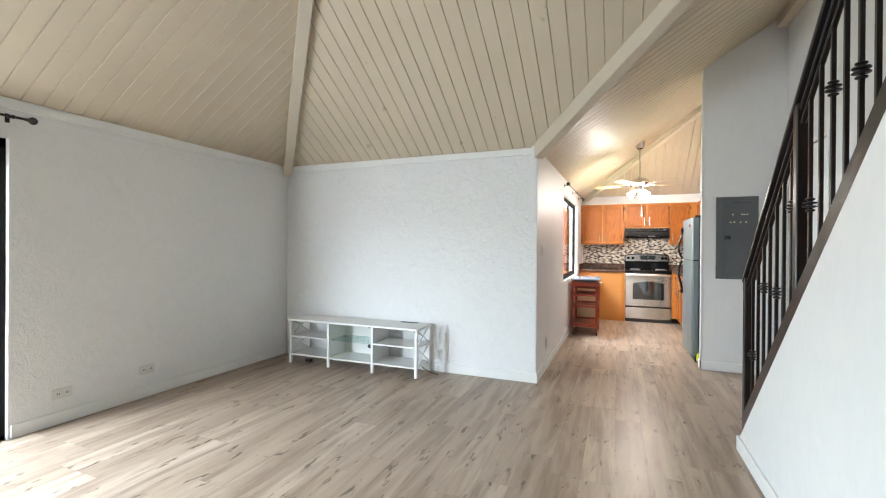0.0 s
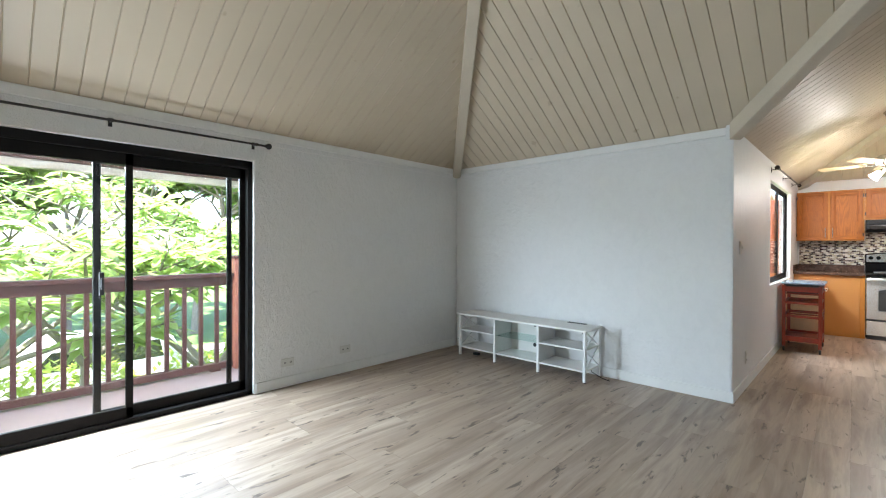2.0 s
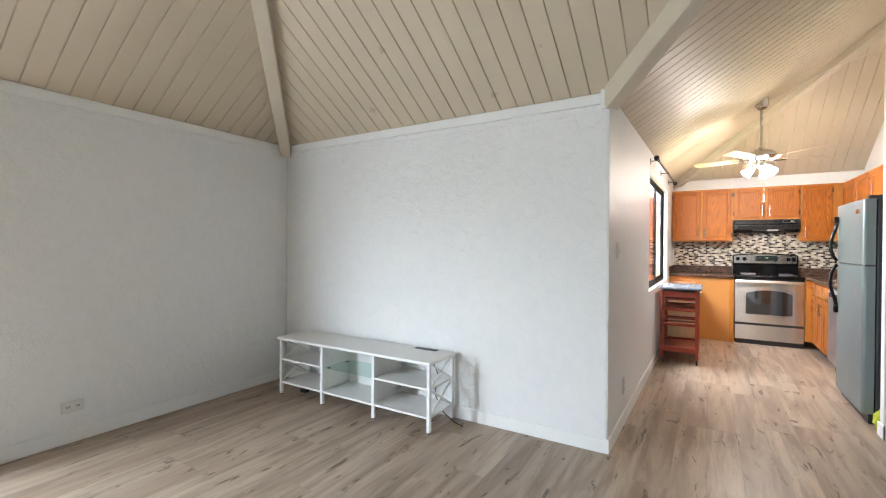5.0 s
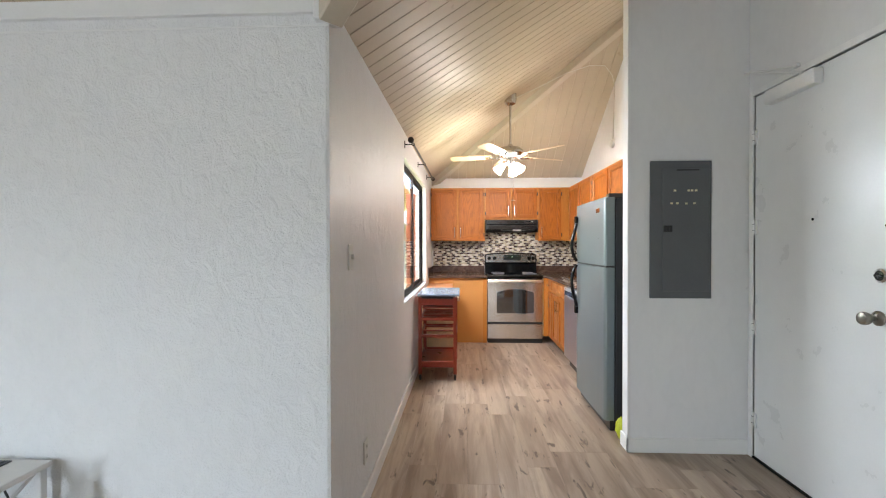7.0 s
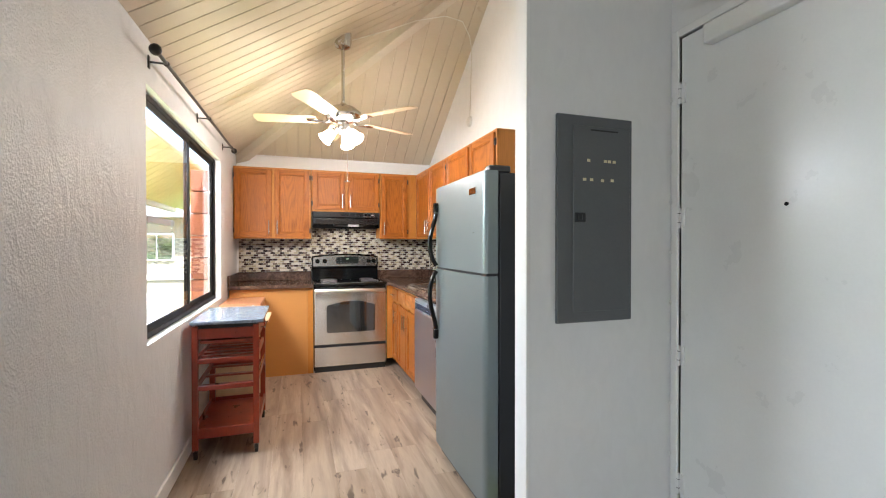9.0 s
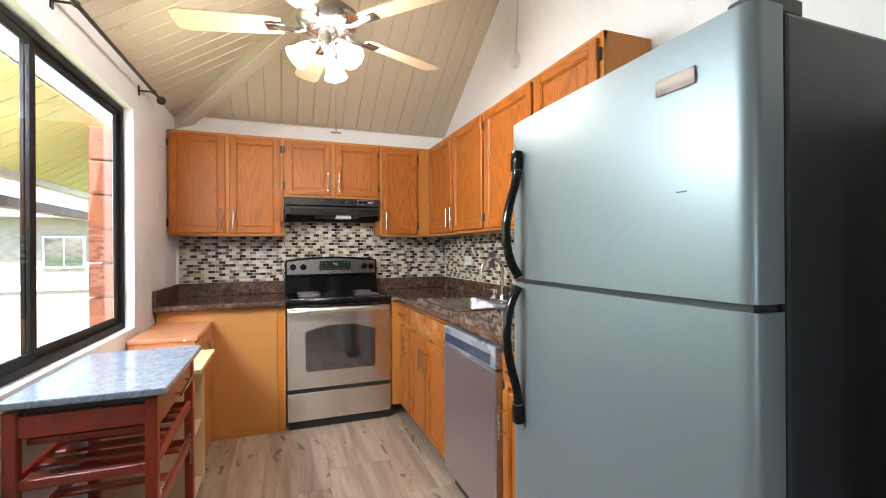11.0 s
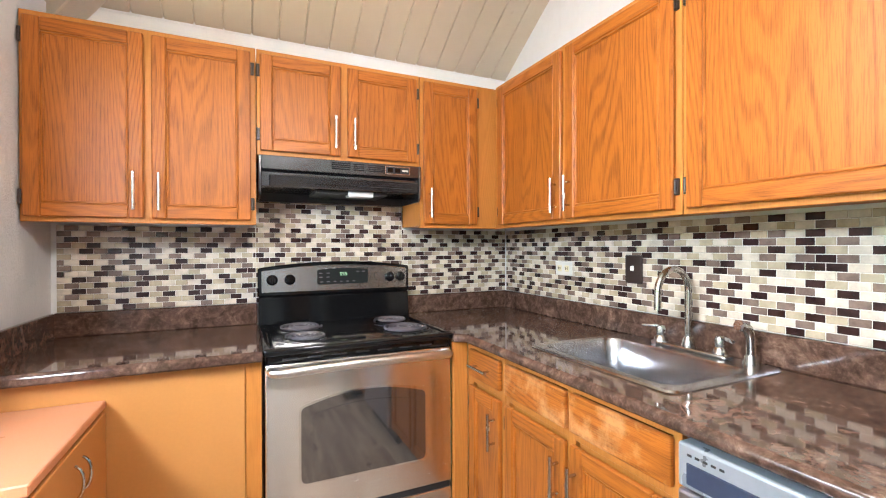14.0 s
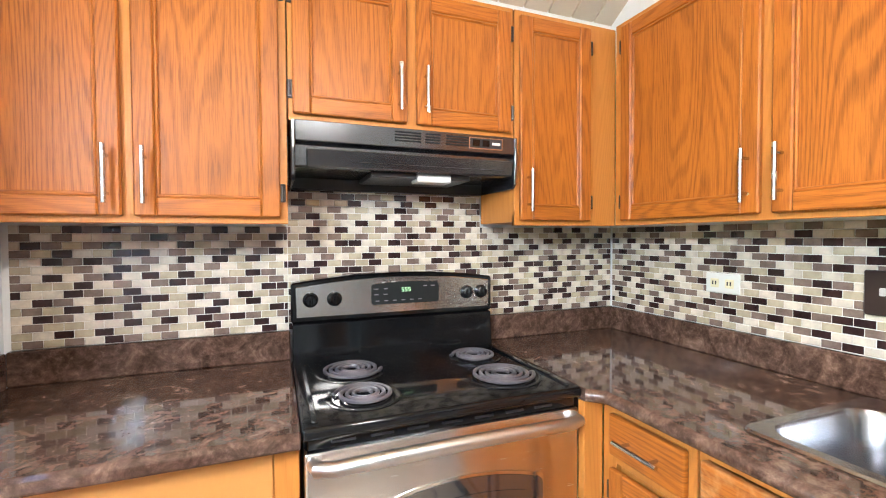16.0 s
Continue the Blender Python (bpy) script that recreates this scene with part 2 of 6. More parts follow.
WALL = plaster("white_plaster", (0.80, 0.80, 0.79), 0.42, 0.5, (1, 1, 0.8), 0.45)
KWALL = plaster("kitchen_plaster", (0.74, 0.74, 0.745), 0.5, 0.32, (0.6, 0.6, 0.35), 0.6)
SMOOTH = plaster("smooth_white_wall", (0.79, 0.79, 0.78), 0.08)
TRIM = surface("white_trim_paint", (0.80, 0.80, 0.78), 0.38, vary=0.04, bumps=0.05)
CEIL = ceiling_paint()
BEAM = surface("beam_paint", (0.58, 0.51, 0.40), 0.5, vary=0.07, scale=3, bumps=0.15)
FLOOR = plank_floor()
SUBFLOOR = surface("brown_subfloor", (0.20, 0.15, 0.11), 0.8)
OAK_V, OAK_H, OAK_W = oak("oak_upright"), oak("oak_level", False), oak("worn_oak_level", False, True)
OAK_F = oak("oak_face_frame", True, False, (0.38, 0.140, 0.024), (0.50, 0.192, 0.036))
PANEL = surface("tan_laminate_panel", (0.50, 0.215, 0.052), 0.5, vary=0.06, scale=3, bumps=0.05)
PEACH = surface("peach_laminate", (0.55, 0.24, 0.12), 0.32, vary=0.08, scale=4, stretch=(1, 5, 1))
BIRCH = surface("birch_board", (0.70, 0.50, 0.28), 0.45, vary=0.08, scale=8, stretch=(4, 0.6, 1))
REDWOOD = surface("red_stained_wood", (0.26, 0.030, 0.012), 0.3, vary=0.3, scale=9, fine=70, stretch=(1, 1, 0.3), coat=0.4)
COUNTER = stone_top("brown_stone_laminate", [(0.3, (0.016, 0.009, 0.006)), (0.44, (0.055, 0.029, 0.021)), (0.56, (0.12, 0.068, 0.048)), (0.72, (0.30, 0.20, 0.15))], 11, 0.06)
GRANITE = stone_top("grey_granite", [(0.3, (0.04, 0.05, 0.068)), (0.45, (0.17, 0.20, 0.245)), (0.6, (0.30, 0.335, 0.375)), (0.75, (0.46, 0.49, 0.52))], 34, 0.16)
GROUT = surface("pale_grout", (0.70, 0.67, 0.61), 0.8, vary=0.08, fine=200)
TILES = [tile_mat("cream_tile", (0.62, 0.55, 0.455), 0.22), tile_mat("sand_tile", (0.45, 0.38, 0.265), 0.22),
         tile_mat("taupe_tile", (0.19, 0.137, 0.11), 0.14, 0.25), tile_mat("espresso_tile", (0.032, 0.016, 0.015), 0.08, 0.4)]
STEEL = brushed("brushed_steel", (0.82, 0.81, 0.80), 0.23, (1, 1, 60), 0.95)
STEEL_H = brushed("brushed_steel_level", axis=(60, 60, 1))
SATIN = brushed("satin_nickel", (0.60, 0.58, 0.55), 0.24, (1, 1, 1))
KNOB = brushed("dull_nickel", (0.30, 0.275, 0.24), 0.3, (1, 1, 1))
CHROME = brushed("chrome", (0.75, 0.75, 0.75), 0.08, (1, 1, 1))
FRIDGE = surface("silver_fridge_door", (0.19, 0.225, 0.23), 0.38, 0.4, 0.03, 2, 60, 0.0, 0.0003)
BLACK = surface("black_enamel", (0.006, 0.006, 0.0065), 0.09, vary=0.2, bumps=0.01)
BLACK_M = surface("black_textured_plastic", (0.016, 0.016, 0.017), 0.38, vary=0.2, fine=300, bumps=0.15)
IRON = surface("black_wrought_iron", (0.014, 0.011, 0.010), 0.35, vary=0.3, bumps=0.2)
ALU = surface("dark_bronze_aluminium", (0.010, 0.0088, 0.0085), 0.55, 0.0, 0.2, bumps=0.04)
DARKGLASS = surface("dark_oven_glass", (0.02, 0.02, 0.02), 0.05, vary=0.2, bumps=0.0)
COIL = surface("burner_coil", (0.15, 0.135, 0.15), 0.36, 0.4, 0.25)
DWFACE = brushed("dark_stainless", (0.56, 0.53, 0.58), 0.36, (1, 1, 60))
VOID = surface("dark_slot", (0.002, 0.002, 0.002), 0.9, bumps=0.0)
HOOD = surface("black_hood_enamel", (0.012, 0.012, 0.014), 0.2, vary=0.2, bumps=0.01)
DWDARK = surface("dark_grey_display", (0.02, 0.022, 0.022), 0.2, vary=0.1, bumps=0.0)
HANDLE = brushed("satin_oven_handle", (0.78, 0.76, 0.73), 0.33, (1, 1, 1))
DWBAND = surface("silver_blue_control_band", (0.46, 0.51, 0.56), 0.28, 0.6, 0.05)
for shiny, ior in ((DARKGLASS, 2.6), (BLACK, 1.42), (HOOD, 2.1), (ALU, 1.25)):
    [k for k in shiny.node_tree.nodes if k.type == "BSDF_PRINCIPLED"][0].inputs["IOR"].default_value = ior
PANELGREY = surface("grey_breaker_paint", (0.105, 0.112, 0.115), 0.42, vary=0.08, bumps=0.15)
DOORP = surface("semi_gloss_door_paint", (0.79, 0.80, 0.79), 0.3, vary=0.03, bumps=0.04)
WHITE_P = surface("white_plastic", (0.66, 0.655, 0.62), 0.35, vary=0.03)
WHITE_M = surface("white_furniture_board", (0.76, 0.75, 0.72), 0.36, vary=0.04, stretch=(0.6, 6, 6))
WHITE_T = surface("white_powder_coat", (0.78, 0.78, 0.77), 0.32, vary=0.03)
BROWN_P = surface("brown_plastic", (0.035, 0.022, 0.018), 0.3)
BRASS = surface("worn_brass", (0.36, 0.27, 0.12), 0.25, 1.0, 0.2)
BLADE = surface("fan_blade_maple", (0.66, 0.52, 0.34), 0.4, vary=0.1, scale=5, stretch=(2, 2, 1))
BULB = glow("lit_frosted_glass", (1.0, 0.86, 0.68), 3.0)
GREEN_D = glow("green_clock_digits", (0.08, 1.0, 0.1), 0.08)
CORD = surface("white_cord", (0.66, 0.64, 0.58), 0.5)
PANE, SHELFGLASS = glass("window_glass"), glass("shelf_glass", (0.86, 0.95, 0.93))
DECKRED = surface("brown_red_rail_paint", (0.105, 0.04, 0.034), 0.5, vary=0.18, bumps=0.25)
DECK = surface("pink_grey_deck", (0.30, 0.205, 0.19), 0.6, vary=0.15, scale=4, bumps=0.2)
SOFFIT = surface("yellow_soffit_paint", (0.66, 0.58, 0.30), 0.5, vary=0.08, bumps=0.1)
FASCIA = surface("pale_fascia", (0.55, 0.47, 0.40), 0.5, vary=0.12)
REDSTONE = surface("red_split_block", (0.27, 0.085, 0.05), 0.8, vary=0.3, scale=8, fine=60, bumps=0.7, dist=0.01)
STUCCO = surface("beige_stucco", (0.32, 0.27, 0.20), 0.8, vary=0.06, fine=120, bumps=0.4)
ROOF = surface("grey_shingle", (0.30, 0.30, 0.31), 0.8, vary=0.2, fine=30)
GRASS = surface("lawn", (0.09, 0.155, 0.03), 0.85, vary=0.4, scale=3, fine=60, bumps=0.8, dist=0.03)
ASPHALT = surface("asphalt", (0.14, 0.135, 0.13), 0.85, vary=0.2, fine=150, bumps=0.3)
CONCRETE = surface("concrete", (0.42, 0.40, 0.37), 0.8, vary=0.12, fine=80, bumps=0.3)
BARK = surface("grey_bark", (0.24, 0.20, 0.165), 0.85, vary=0.3, scale=12, fine=60, bumps=0.8, dist=0.01)
LEAF_A = leaf_mat("broad_leaf", (0.19, 0.28, 0.08), (0.44, 0.55, 0.25), 0.68)
LEAF_C = leaf_mat("hedge_leaf", (0.27, 0.35, 0.03), (0.46, 0.55, 0.08), 0.5)
LEAF_B = leaf_mat("pale_leaf", (0.17, 0.26, 0.06), (0.38, 0.50, 0.17), 0.68)
CARWHITE = surface("white_car_paint", (0.75, 0.75, 0.75), 0.22, vary=0.02, coat=0.6)
TYRE = surface("tyre_rubber", (0.02, 0.02, 0.02), 0.8)
YELLOW = surface("yellow_green_rubber", (0.50, 0.55, 0.03), 0.5)
STICKER = surface("cream_sticker", (0.68, 0.62, 0.40), 0.6)

# ---- mesh helpers ----
ORIGIN = {}


def thing(name, at, label="", category="", group="", kind=""):
    ob = new(name)
    ob.empty_display_size = 0.1
    ob.location = at
    ORIGIN[ob.name] = Vector(at)
    return tagged(ob, label, category, group, kind)


def part(name, bm, material, parent=None, label="", smooth=False, kind="", category=""):
    me = bpy.data.meshes.new(name)
    if parent is not None:
        bmesh.ops.translate(bm, verts=bm.verts, vec=-ORIGIN[parent.name])
    bm.normal_update()
    if smooth:
        for f in bm.faces:
            f.smooth = True
        for e in bm.edges:
            if len(e.link_faces) == 2 and e.calc_face_angle(0) > 0.7:
                e.smooth = False
    bm.to_mesh(me)
    bm.free()
    me.materials.append(material)
    ob = new(name, me)
    if parent is not None:
        ob.parent = parent
        ORIGIN[ob.name] = ORIGIN[parent.name]
    else:
        ORIGIN[ob.name] = Vector((0, 0, 0))
    return tagged(ob, label, category, "", kind)


def cube(lo, hi, bevel=0.0, seg=1, bm=None):
    one = bmesh.new()
    bmesh.ops.create_cube(one, size=1)
    c = [(a + b) / 2 for a, b in zip(lo, hi)]
    d = [abs(b - a) for a, b in zip(lo, hi)]
    for v in one.verts:
        v.co = Vector([c[i] + v.co[i] * d[i] for i in range(3)])
    if bevel > 0:
        bmesh.ops.bevel(one, geom=one.edges[:], offset=min(bevel, min(d) * 0.45), segments=seg, affect="EDGES", profile=0.5)
    return add_to(bm, one)


def add_to(bm, one):
    if bm is None:
        return one
    me = bpy.data.meshes.new("tmp")
    one.to_mesh(me)
    one.free()
    bm.from_mesh(me)
    bpy.data.meshes.remove(me)
    return bm


def rod(p, q, r, r2=None, seg=12, bm=None):
    """A round bar from p to q."""
    one = bmesh.new()
    p, q = Vector(p), Vector(q)
    bmesh.ops.create_cone(one, cap_ends=True, segments=seg, radius1=r, radius2=r if r2 is None else r2, depth=(q - p).length)
    turn = (q - p).to_track_quat("Z", "Y").to_matrix().to_4x4()
    bmesh.ops.transform(one, matrix=Matrix.Translation((p + q) / 2) @ turn, verts=one.verts)
    return add_to(bm, one)


def ball(c, r, squash=(1, 1, 1), seg=14, bm=None):
    one = bmesh.new()
    bmesh.ops.create_uvsphere(one, u_segments=seg, v_segments=max(6, seg // 2), radius=r)
    for v in one.verts:
        v.co = Vector((c[0] + v.co.x * squash[0], c[1] + v.co.y * squash[1], c[2] + v.co.z * squash[2]))
    return add_to(bm, one)


def lathe(profile, at, turn=None, seg=24, bm=None):
    """A round body from (radius, height) pairs about the z axis."""
    one = bmesh.new()
    rings = []
    for r, h in profile:
        rings.append([one.verts.new((r * math.cos(2 * math.pi * i / seg), r * math.sin(2 * math.pi * i / seg), h)) for i in range(seg)])
    for a, b in zip(rings, rings[1:]):
        for i in range(seg):
            one.faces.new((a[i], a[(i + 1) % seg], b[(i + 1) % seg], b[i]))
    one.faces.new(rings[0][::-1])
    one.faces.new(rings[-1])
    m = Matrix.Translation(at) @ (turn if turn is not None else Matrix())
    bmesh.ops.transform(one, matrix=m, verts=one.verts)
    bmesh.ops.recalc_face_normals(one, faces=one.faces)
    return add_to(bm, one)


def pipe(points, r, seg=10, bm=None, r_end=None):
    """A round pipe along a line of points."""
    one = bmesh.new()
    pts = [Vector(p) for p in points]
    rings, side = [], None
    for i, p in enumerate(pts):
        way = (pts[min(i + 1, len(pts) - 1)] - pts[max(i - 1, 0)]).normalized()
        if side is None:
            side = way.orthogonal().normalized()
        side = (side - way * side.dot(way)).normalized()
        up = way.cross(side)
        rr = r if r_end is None else r + (r_end - r) * i / (len(pts) - 1)
        rings.append([one.verts.new(p + rr * (math.cos(2 * math.pi * k / seg) * side + math.sin(2 * math.pi * k / seg) * up)) for k in range(seg)])
    for a, b in zip(rings, rings[1:]):
        for k in range(seg):
            one.faces.new((a[k], a[(k + 1) % seg], b[(k + 1) % seg], b[k]))
    one.faces.new(rings[0][::-1])
    one.faces.new(rings[-1])
    bmesh.ops.recalc_face_normals(one, faces=one.faces)
    return add_to(bm, one)


def prism(poly, axis, a, b, bevel=0.0, bm=None):
    """A polygon in the two other axes, drawn out along axis from a to b."""
    one = bmesh.new()

    def at(p, v):
        q = list(p)
        q.insert(axis, v)
        return q
    lo, hi = [one.verts.new(at(p, a)) for p in poly], [one.verts.new(at(p, b)) for p in poly]
    one.faces.new(lo)
    one.faces.new(hi[::-1])
    k = len(poly)
    for i in range(k):
        one.faces.new((lo[i], hi[i], hi[(i + 1) % k], lo[(i + 1) % k]))
    bmesh.ops.recalc_face_normals(one, faces=one.faces)
    if bevel > 0:
        bmesh.ops.bevel(one, geom=one.edges[:], offset=bevel, segments=1, affect="EDGES", profile=0.5)
    return add_to(bm, one)


def arc(c, r, a0, a1, count, u, v):
    c, u, v = Vector(c), Vector(u), Vector(v)
    return [c + r * (math.cos(radians(a0 + (a1 - a0) * i / count)) * u + math.sin(radians(a0 + (a1 - a0) * i / count)) * v) for i in range(count + 1)]


def structure(name, bm, material, label, category):
    return part(name, bm, material, None, label, kind="structure", category=category)

# ---- shell of the place ----
EAVE, PITCH = 2.255, 0.63
XW, YT, XK, XE, YS, YN, YB = -3.605, 4.465, -0.58, 1.73, -2.2, 9.35, 9.45


def kx(y):
    """The kitchen's window wall leans a little off the room's line."""
    return -0.58 + 0.0115 * (y - 4.465)


def ridge_z(y):
    """Height of the ceiling along the entry wall."""
    k = EAVE + PITCH * (XE - XK)
    t = EAVE + PITCH * (YT - y) if y > (YT + YS) / 2 else EAVE + PITCH * (y - YS)
    if y < YT:
        return max(t, k) if y > (YT + YS) / 2 else max(t, EAVE)
    return min(k, EAVE + PITCH * (YB - y))


# floor: base slab now, planks at the end
structure("floor_base", cube((XW - 0.2, YS - 0.2, -0.25), (XE + 0.2, YN + 0.2, -0.012)), SUBFLOOR, "dark slab under the floor planks", "floor")

W, H = 0.2, EAVE + 0.03
bm = cube((XW - W, YS - W, 0), (XW, 0.0, H))
cube((XW - W, 1.85, 0), (XW, YT + W, H), bm=bm)
cube((XW - W, 0.0, 2.0), (XW, 1.85, H), bm=bm)
structure("wall_west", bm, WALL, "white textured plaster wall with sliding door opening", "wall")
structure("wall_north", cube((XW, YT, 0), (XK - 0.0, YT + W, H), 0.012, 2), WALL, "white textured plaster wall behind media console", "wall")
structure("wall_south", cube((XW, YS - W, 0), (XE + W, YS, H)), WALL, "plain white plaster wall", "wall")

WY0, WY1, WZ0, WZ1 = 6.44, 8.372, 0.842, 2.06


def skew_block(y0, y1, z0, z1, bm=None, inner=0.0, outer=-0.1):
    return prism([(kx(y0) + outer, y0), (kx(y0) + inner, y0), (kx(y1) + inner, y1), (kx(y1) + outer, y1)], 2, z0, z1, bm=bm)


bm = skew_block(YT + W, WY0, 0, H)
prism([(kx(YT) - 0.1, YT + 0.004), (kx(YT), YT + 0.004), (kx(YT + W), YT + W), (kx(YT + W) - 0.1, YT + W)], 2, 0, H, bm=bm)
skew_block(WY1, YN + W, 0, H, bm)
skew_block(WY0, WY1, 0, WZ0, bm)
skew_block(WY0, WY1, WZ1, H, bm)
structure("wall_kitchen_west", bm, KWALL, "rough troweled white wall with kitchen window", "wall")
structure("wall_kitchen_north", cube((kx(YN), YN, 0), (XE + W, YN + W, EAVE + PITCH * (YB - YN) + 0.03)), SMOOTH, "white wall behind the stove", "wall")

# entry and kitchen east walls with gable tops
def gable(y0, y1, z0, x0, x1, bm=None):
    mids = [y for y in ((YT + YS) / 2, YT - (XE - XK), YB - (XE - XK)) if y0 < y < y1]
    tops = [(y, ridge_z(y) + 0.02) for y in (y0, *mids, y1)]
    return prism([(y0, z0)] + tops + [(y1, z0)], 0, x0, x1, bm=bm)


DY0, DY1, DZ = 4.73, 5.615, 2.238
bm = gable(YS, DY0, 0, XE, XE + W)
gable(DY0, DY1, DZ, XE, XE + W, bm)
gable(DY1, 5.77, 0, XE, XE + W, bm)
structure("wall_east", bm, SMOOTH, "smooth white entry wall with door opening", "wall")
structure("wall_kitchen_east", gable(5.77, YN, 0, 1.69, XE + W), SMOOTH, "smooth white wall above the cabinets", "wall")
zp = lambda x: EAVE + PITCH * (x - XK) + 0.02
structure("wall_partition", prism([(0.985, 0), (0.985, zp(0.985)), (XE, zp(XE)), (XE, 0)], 1, 5.66, 5.77, 0.004), SMOOTH, "white partition wall between entry and refrigerator", "wall")

# ceiling: tongue-and-groove boards running up each slope
def clip(poly, k, value, keep_less):
    out = []
    for i, p in enumerate(poly):
        q = poly[(i + 1) % len(poly)]
        ip, iq = (p[k] <= value) == keep_less or p[k] == value, (q[k] <= value) == keep_less or q[k] == value
        if ip:
            out.append(p)
        if ip != iq:
            s = (value - p[k]) / (q[k] - p[k])
            out.append(tuple(a + s * (b - a) for a, b in zip(p, q)))
    return out


def boarded(name, poly, k, height, label, pitch=0.122, v=0.005, deep=0.011, phase=0.0):
    """Boards that run across axis k of a sloping polygon in plan; height(x, y) gives its underside."""
    bm = bmesh.new()
    lo, hi = min(p[k] for p in poly), max(p[k] for p in poly)
    u = phase - pitch * math.ceil((phase - lo) / pitch)
    while u < hi:
        for a, b, da, db in ((u, u + v, deep, 0), (u + v, u + pitch - v, 0, 0), (u + pitch - v, u + pitch, 0, deep)):
            strip = clip(clip(poly, k, a, False), k, b, True)
            if len(strip) > 2:
                vs = [bm.verts.new((p[0], p[1], height(*p) + da + (db - da) * (p[k] - a) / (b - a))) for p in strip]
                try:
                    bm.faces.new(vs)
                except ValueError:
                    pass
        u += pitch
    bmesh.ops.remove_doubles(bm, verts=bm.verts, dist=0.0002)
    top = [bm.verts.new((p[0], p[1], height(*p) + 0.12)) for p in poly]
    bm.faces.new(top)
    return structure(name, bm, CEIL, label, "ceiling")


YM = (YT + YS) / 2
apex = (XW + (YT - YM), YM)
k_y, b_y = YT - (XE - XK), YB - (XE - XK)
hL, hT = (lambda x, y: EAVE + PITCH * (x - XW)), (lambda x, y: EAVE + PITCH * (YT - y))
hS, hK, hB = (lambda x, y: EAVE + PITCH * (y - YS)), (lambda x, y: EAVE + PITCH * (x - XK)), (lambda x, y: EAVE + PITCH * (YB - y))
boarded("ceiling_west", [(XW, YS), apex, (XW, YT)], 1, hL, "sloping beige tongue-and-groove board ceiling", 0.1214, phase=0.3245)
boarded("ceiling_north", [(XW, YT), apex, (XE, YM), (XE, k_y), (XK, YT)], 0, hT, "sloping beige tongue-and-groove board ceiling", 0.1228, phase=-0.694)
boarded("ceiling_south", [(XW, YS), (XE, YS), (XE, YM), apex], 0, hS, "sloping beige tongue-and-groove board ceiling")
boarded("ceiling_kitchen_west", [(XK, YT), (XE, k_y), (XE, b_y), (XK, YB)], 1, hK, "sloping cream board ceiling over the kitchen")
boarded("ceiling_kitchen_north", [(XK, YB), (XE, b_y), (XE, YB)], 0, hB, "sloping cream board ceiling over the stove")


def beam(name, p, q, wide, deep, label):
    """A square-cut beam whose underside runs from p to q."""
    p, q = Vector(p), Vector(q)
    way = (q - p).normalized()
    side = Vector((way.y, -way.x, 0)).normalized() * wide / 2
    bm = bmesh.new()
    rings = []
    for c in (p, q):
        rings.append([bm.verts.new(c + s * side + Vector((0, 0, h))) for s, h in ((-1, 0), (1, 0), (1, deep), (-1, deep))])
    a, b = rings
    for i in range(4):
        bm.faces.new((a[i], a[(i + 1) % 4], b[(i + 1) % 4], b[i]))
    bm.faces.new(a[::-1])
    bm.faces.new(b)
    bmesh.ops.recalc_face_normals(bm, faces=bm.faces)
    bmesh.ops.bevel(bm, geom=bm.edges[:], offset=0.006, segments=1, affect="EDGES", profile=0.5)
    return structure(name, bm, BEAM, label, "beam")


drop = 0.105
beam("beam_hip_west", (XW + 0.01, YT - 0.01, EAVE - drop), (apex[0], apex[1], hL(*apex) - drop), 0.10, 0.2, "beige painted hip beam")
beam("beam_valley", (XK + 0.01, YT - 0.01, EAVE - drop), (XE, k_y, hK(XE, 0) - drop), 0.10, 0.2, "beige painted valley beam")
beam("beam_hip_kitchen", (XK + 0.07, YB - 0.07, EAVE - drop + 0.04), (XE, b_y, hK(XE, 0) - drop), 0.10, 0.2, "cream painted hip beam over the stove")
beam("beam_ridge", (XE - 0.05, 5.64, hK(XE - 0.05, 0) - 0.12), (XE - 0.05, k_y, hK(XE - 0.05, 0) - 0.12), 0.1, 0.16, "cream painted ridge beam")
structure("trim_beam_block", cube((XK - 0.05, YT - 0.035, EAVE - 0.09), (XK + 0.045, YT + 0.05, EAVE + 0.06), 0.006), TRIM, "white block where the valley beam lands", "trim")

# plate trim under the ceiling and baseboards
def trims(name, runs, label):
    bm = bmesh.new()
    for (x0, y0), (x1, y1), z0, z1, t in runs:
        d = Vector((x1 - x0, y1 - y0, 0)).normalized()
        nrm = Vector((d.y, -d.x, 0)) * t
        poly = [(x0, y0), (x1, y1), (x1 + nrm.x, y1 + nrm.y), (x0 + nrm.x, y0 + nrm.y)]
        prism(poly, 2, z0, z1, 0.003, bm)
    return structure(name, bm, TRIM, label, "trim")


trims("trim_plate", [((XW, YS), (XW, YT), 2.195, 2.262, 0.022), ((XW, YT), (XK, YT), 2.195, 2.262, 0.022),
                     ((XW, YS), (XW, YT), 2.15, 2.157, 0.004), ((XW, YT), (XK, YT), 2.15, 2.157, 0.004)], "white painted plate trim under the ceiling")
bb = 0.092
trims("baseboard_living", [((XW, YS), (XW, -0.05), 0, bb, 0.014), ((XW, 1.864), (XW, YT), 0, bb, 0.014), ((XW, YT), (XK + 0.014, YT), 0, bb, 0.014),
                    ((XE, YS), (XW, YS), 0, bb, 0.014)], "white wooden baseboard")
trims("baseboard_kitchen", [((kx(YT), YT - 0.014), (kx(8.66), 8.66), 0, bb, 0.014)], "white wooden baseboard along the kitchen wall")
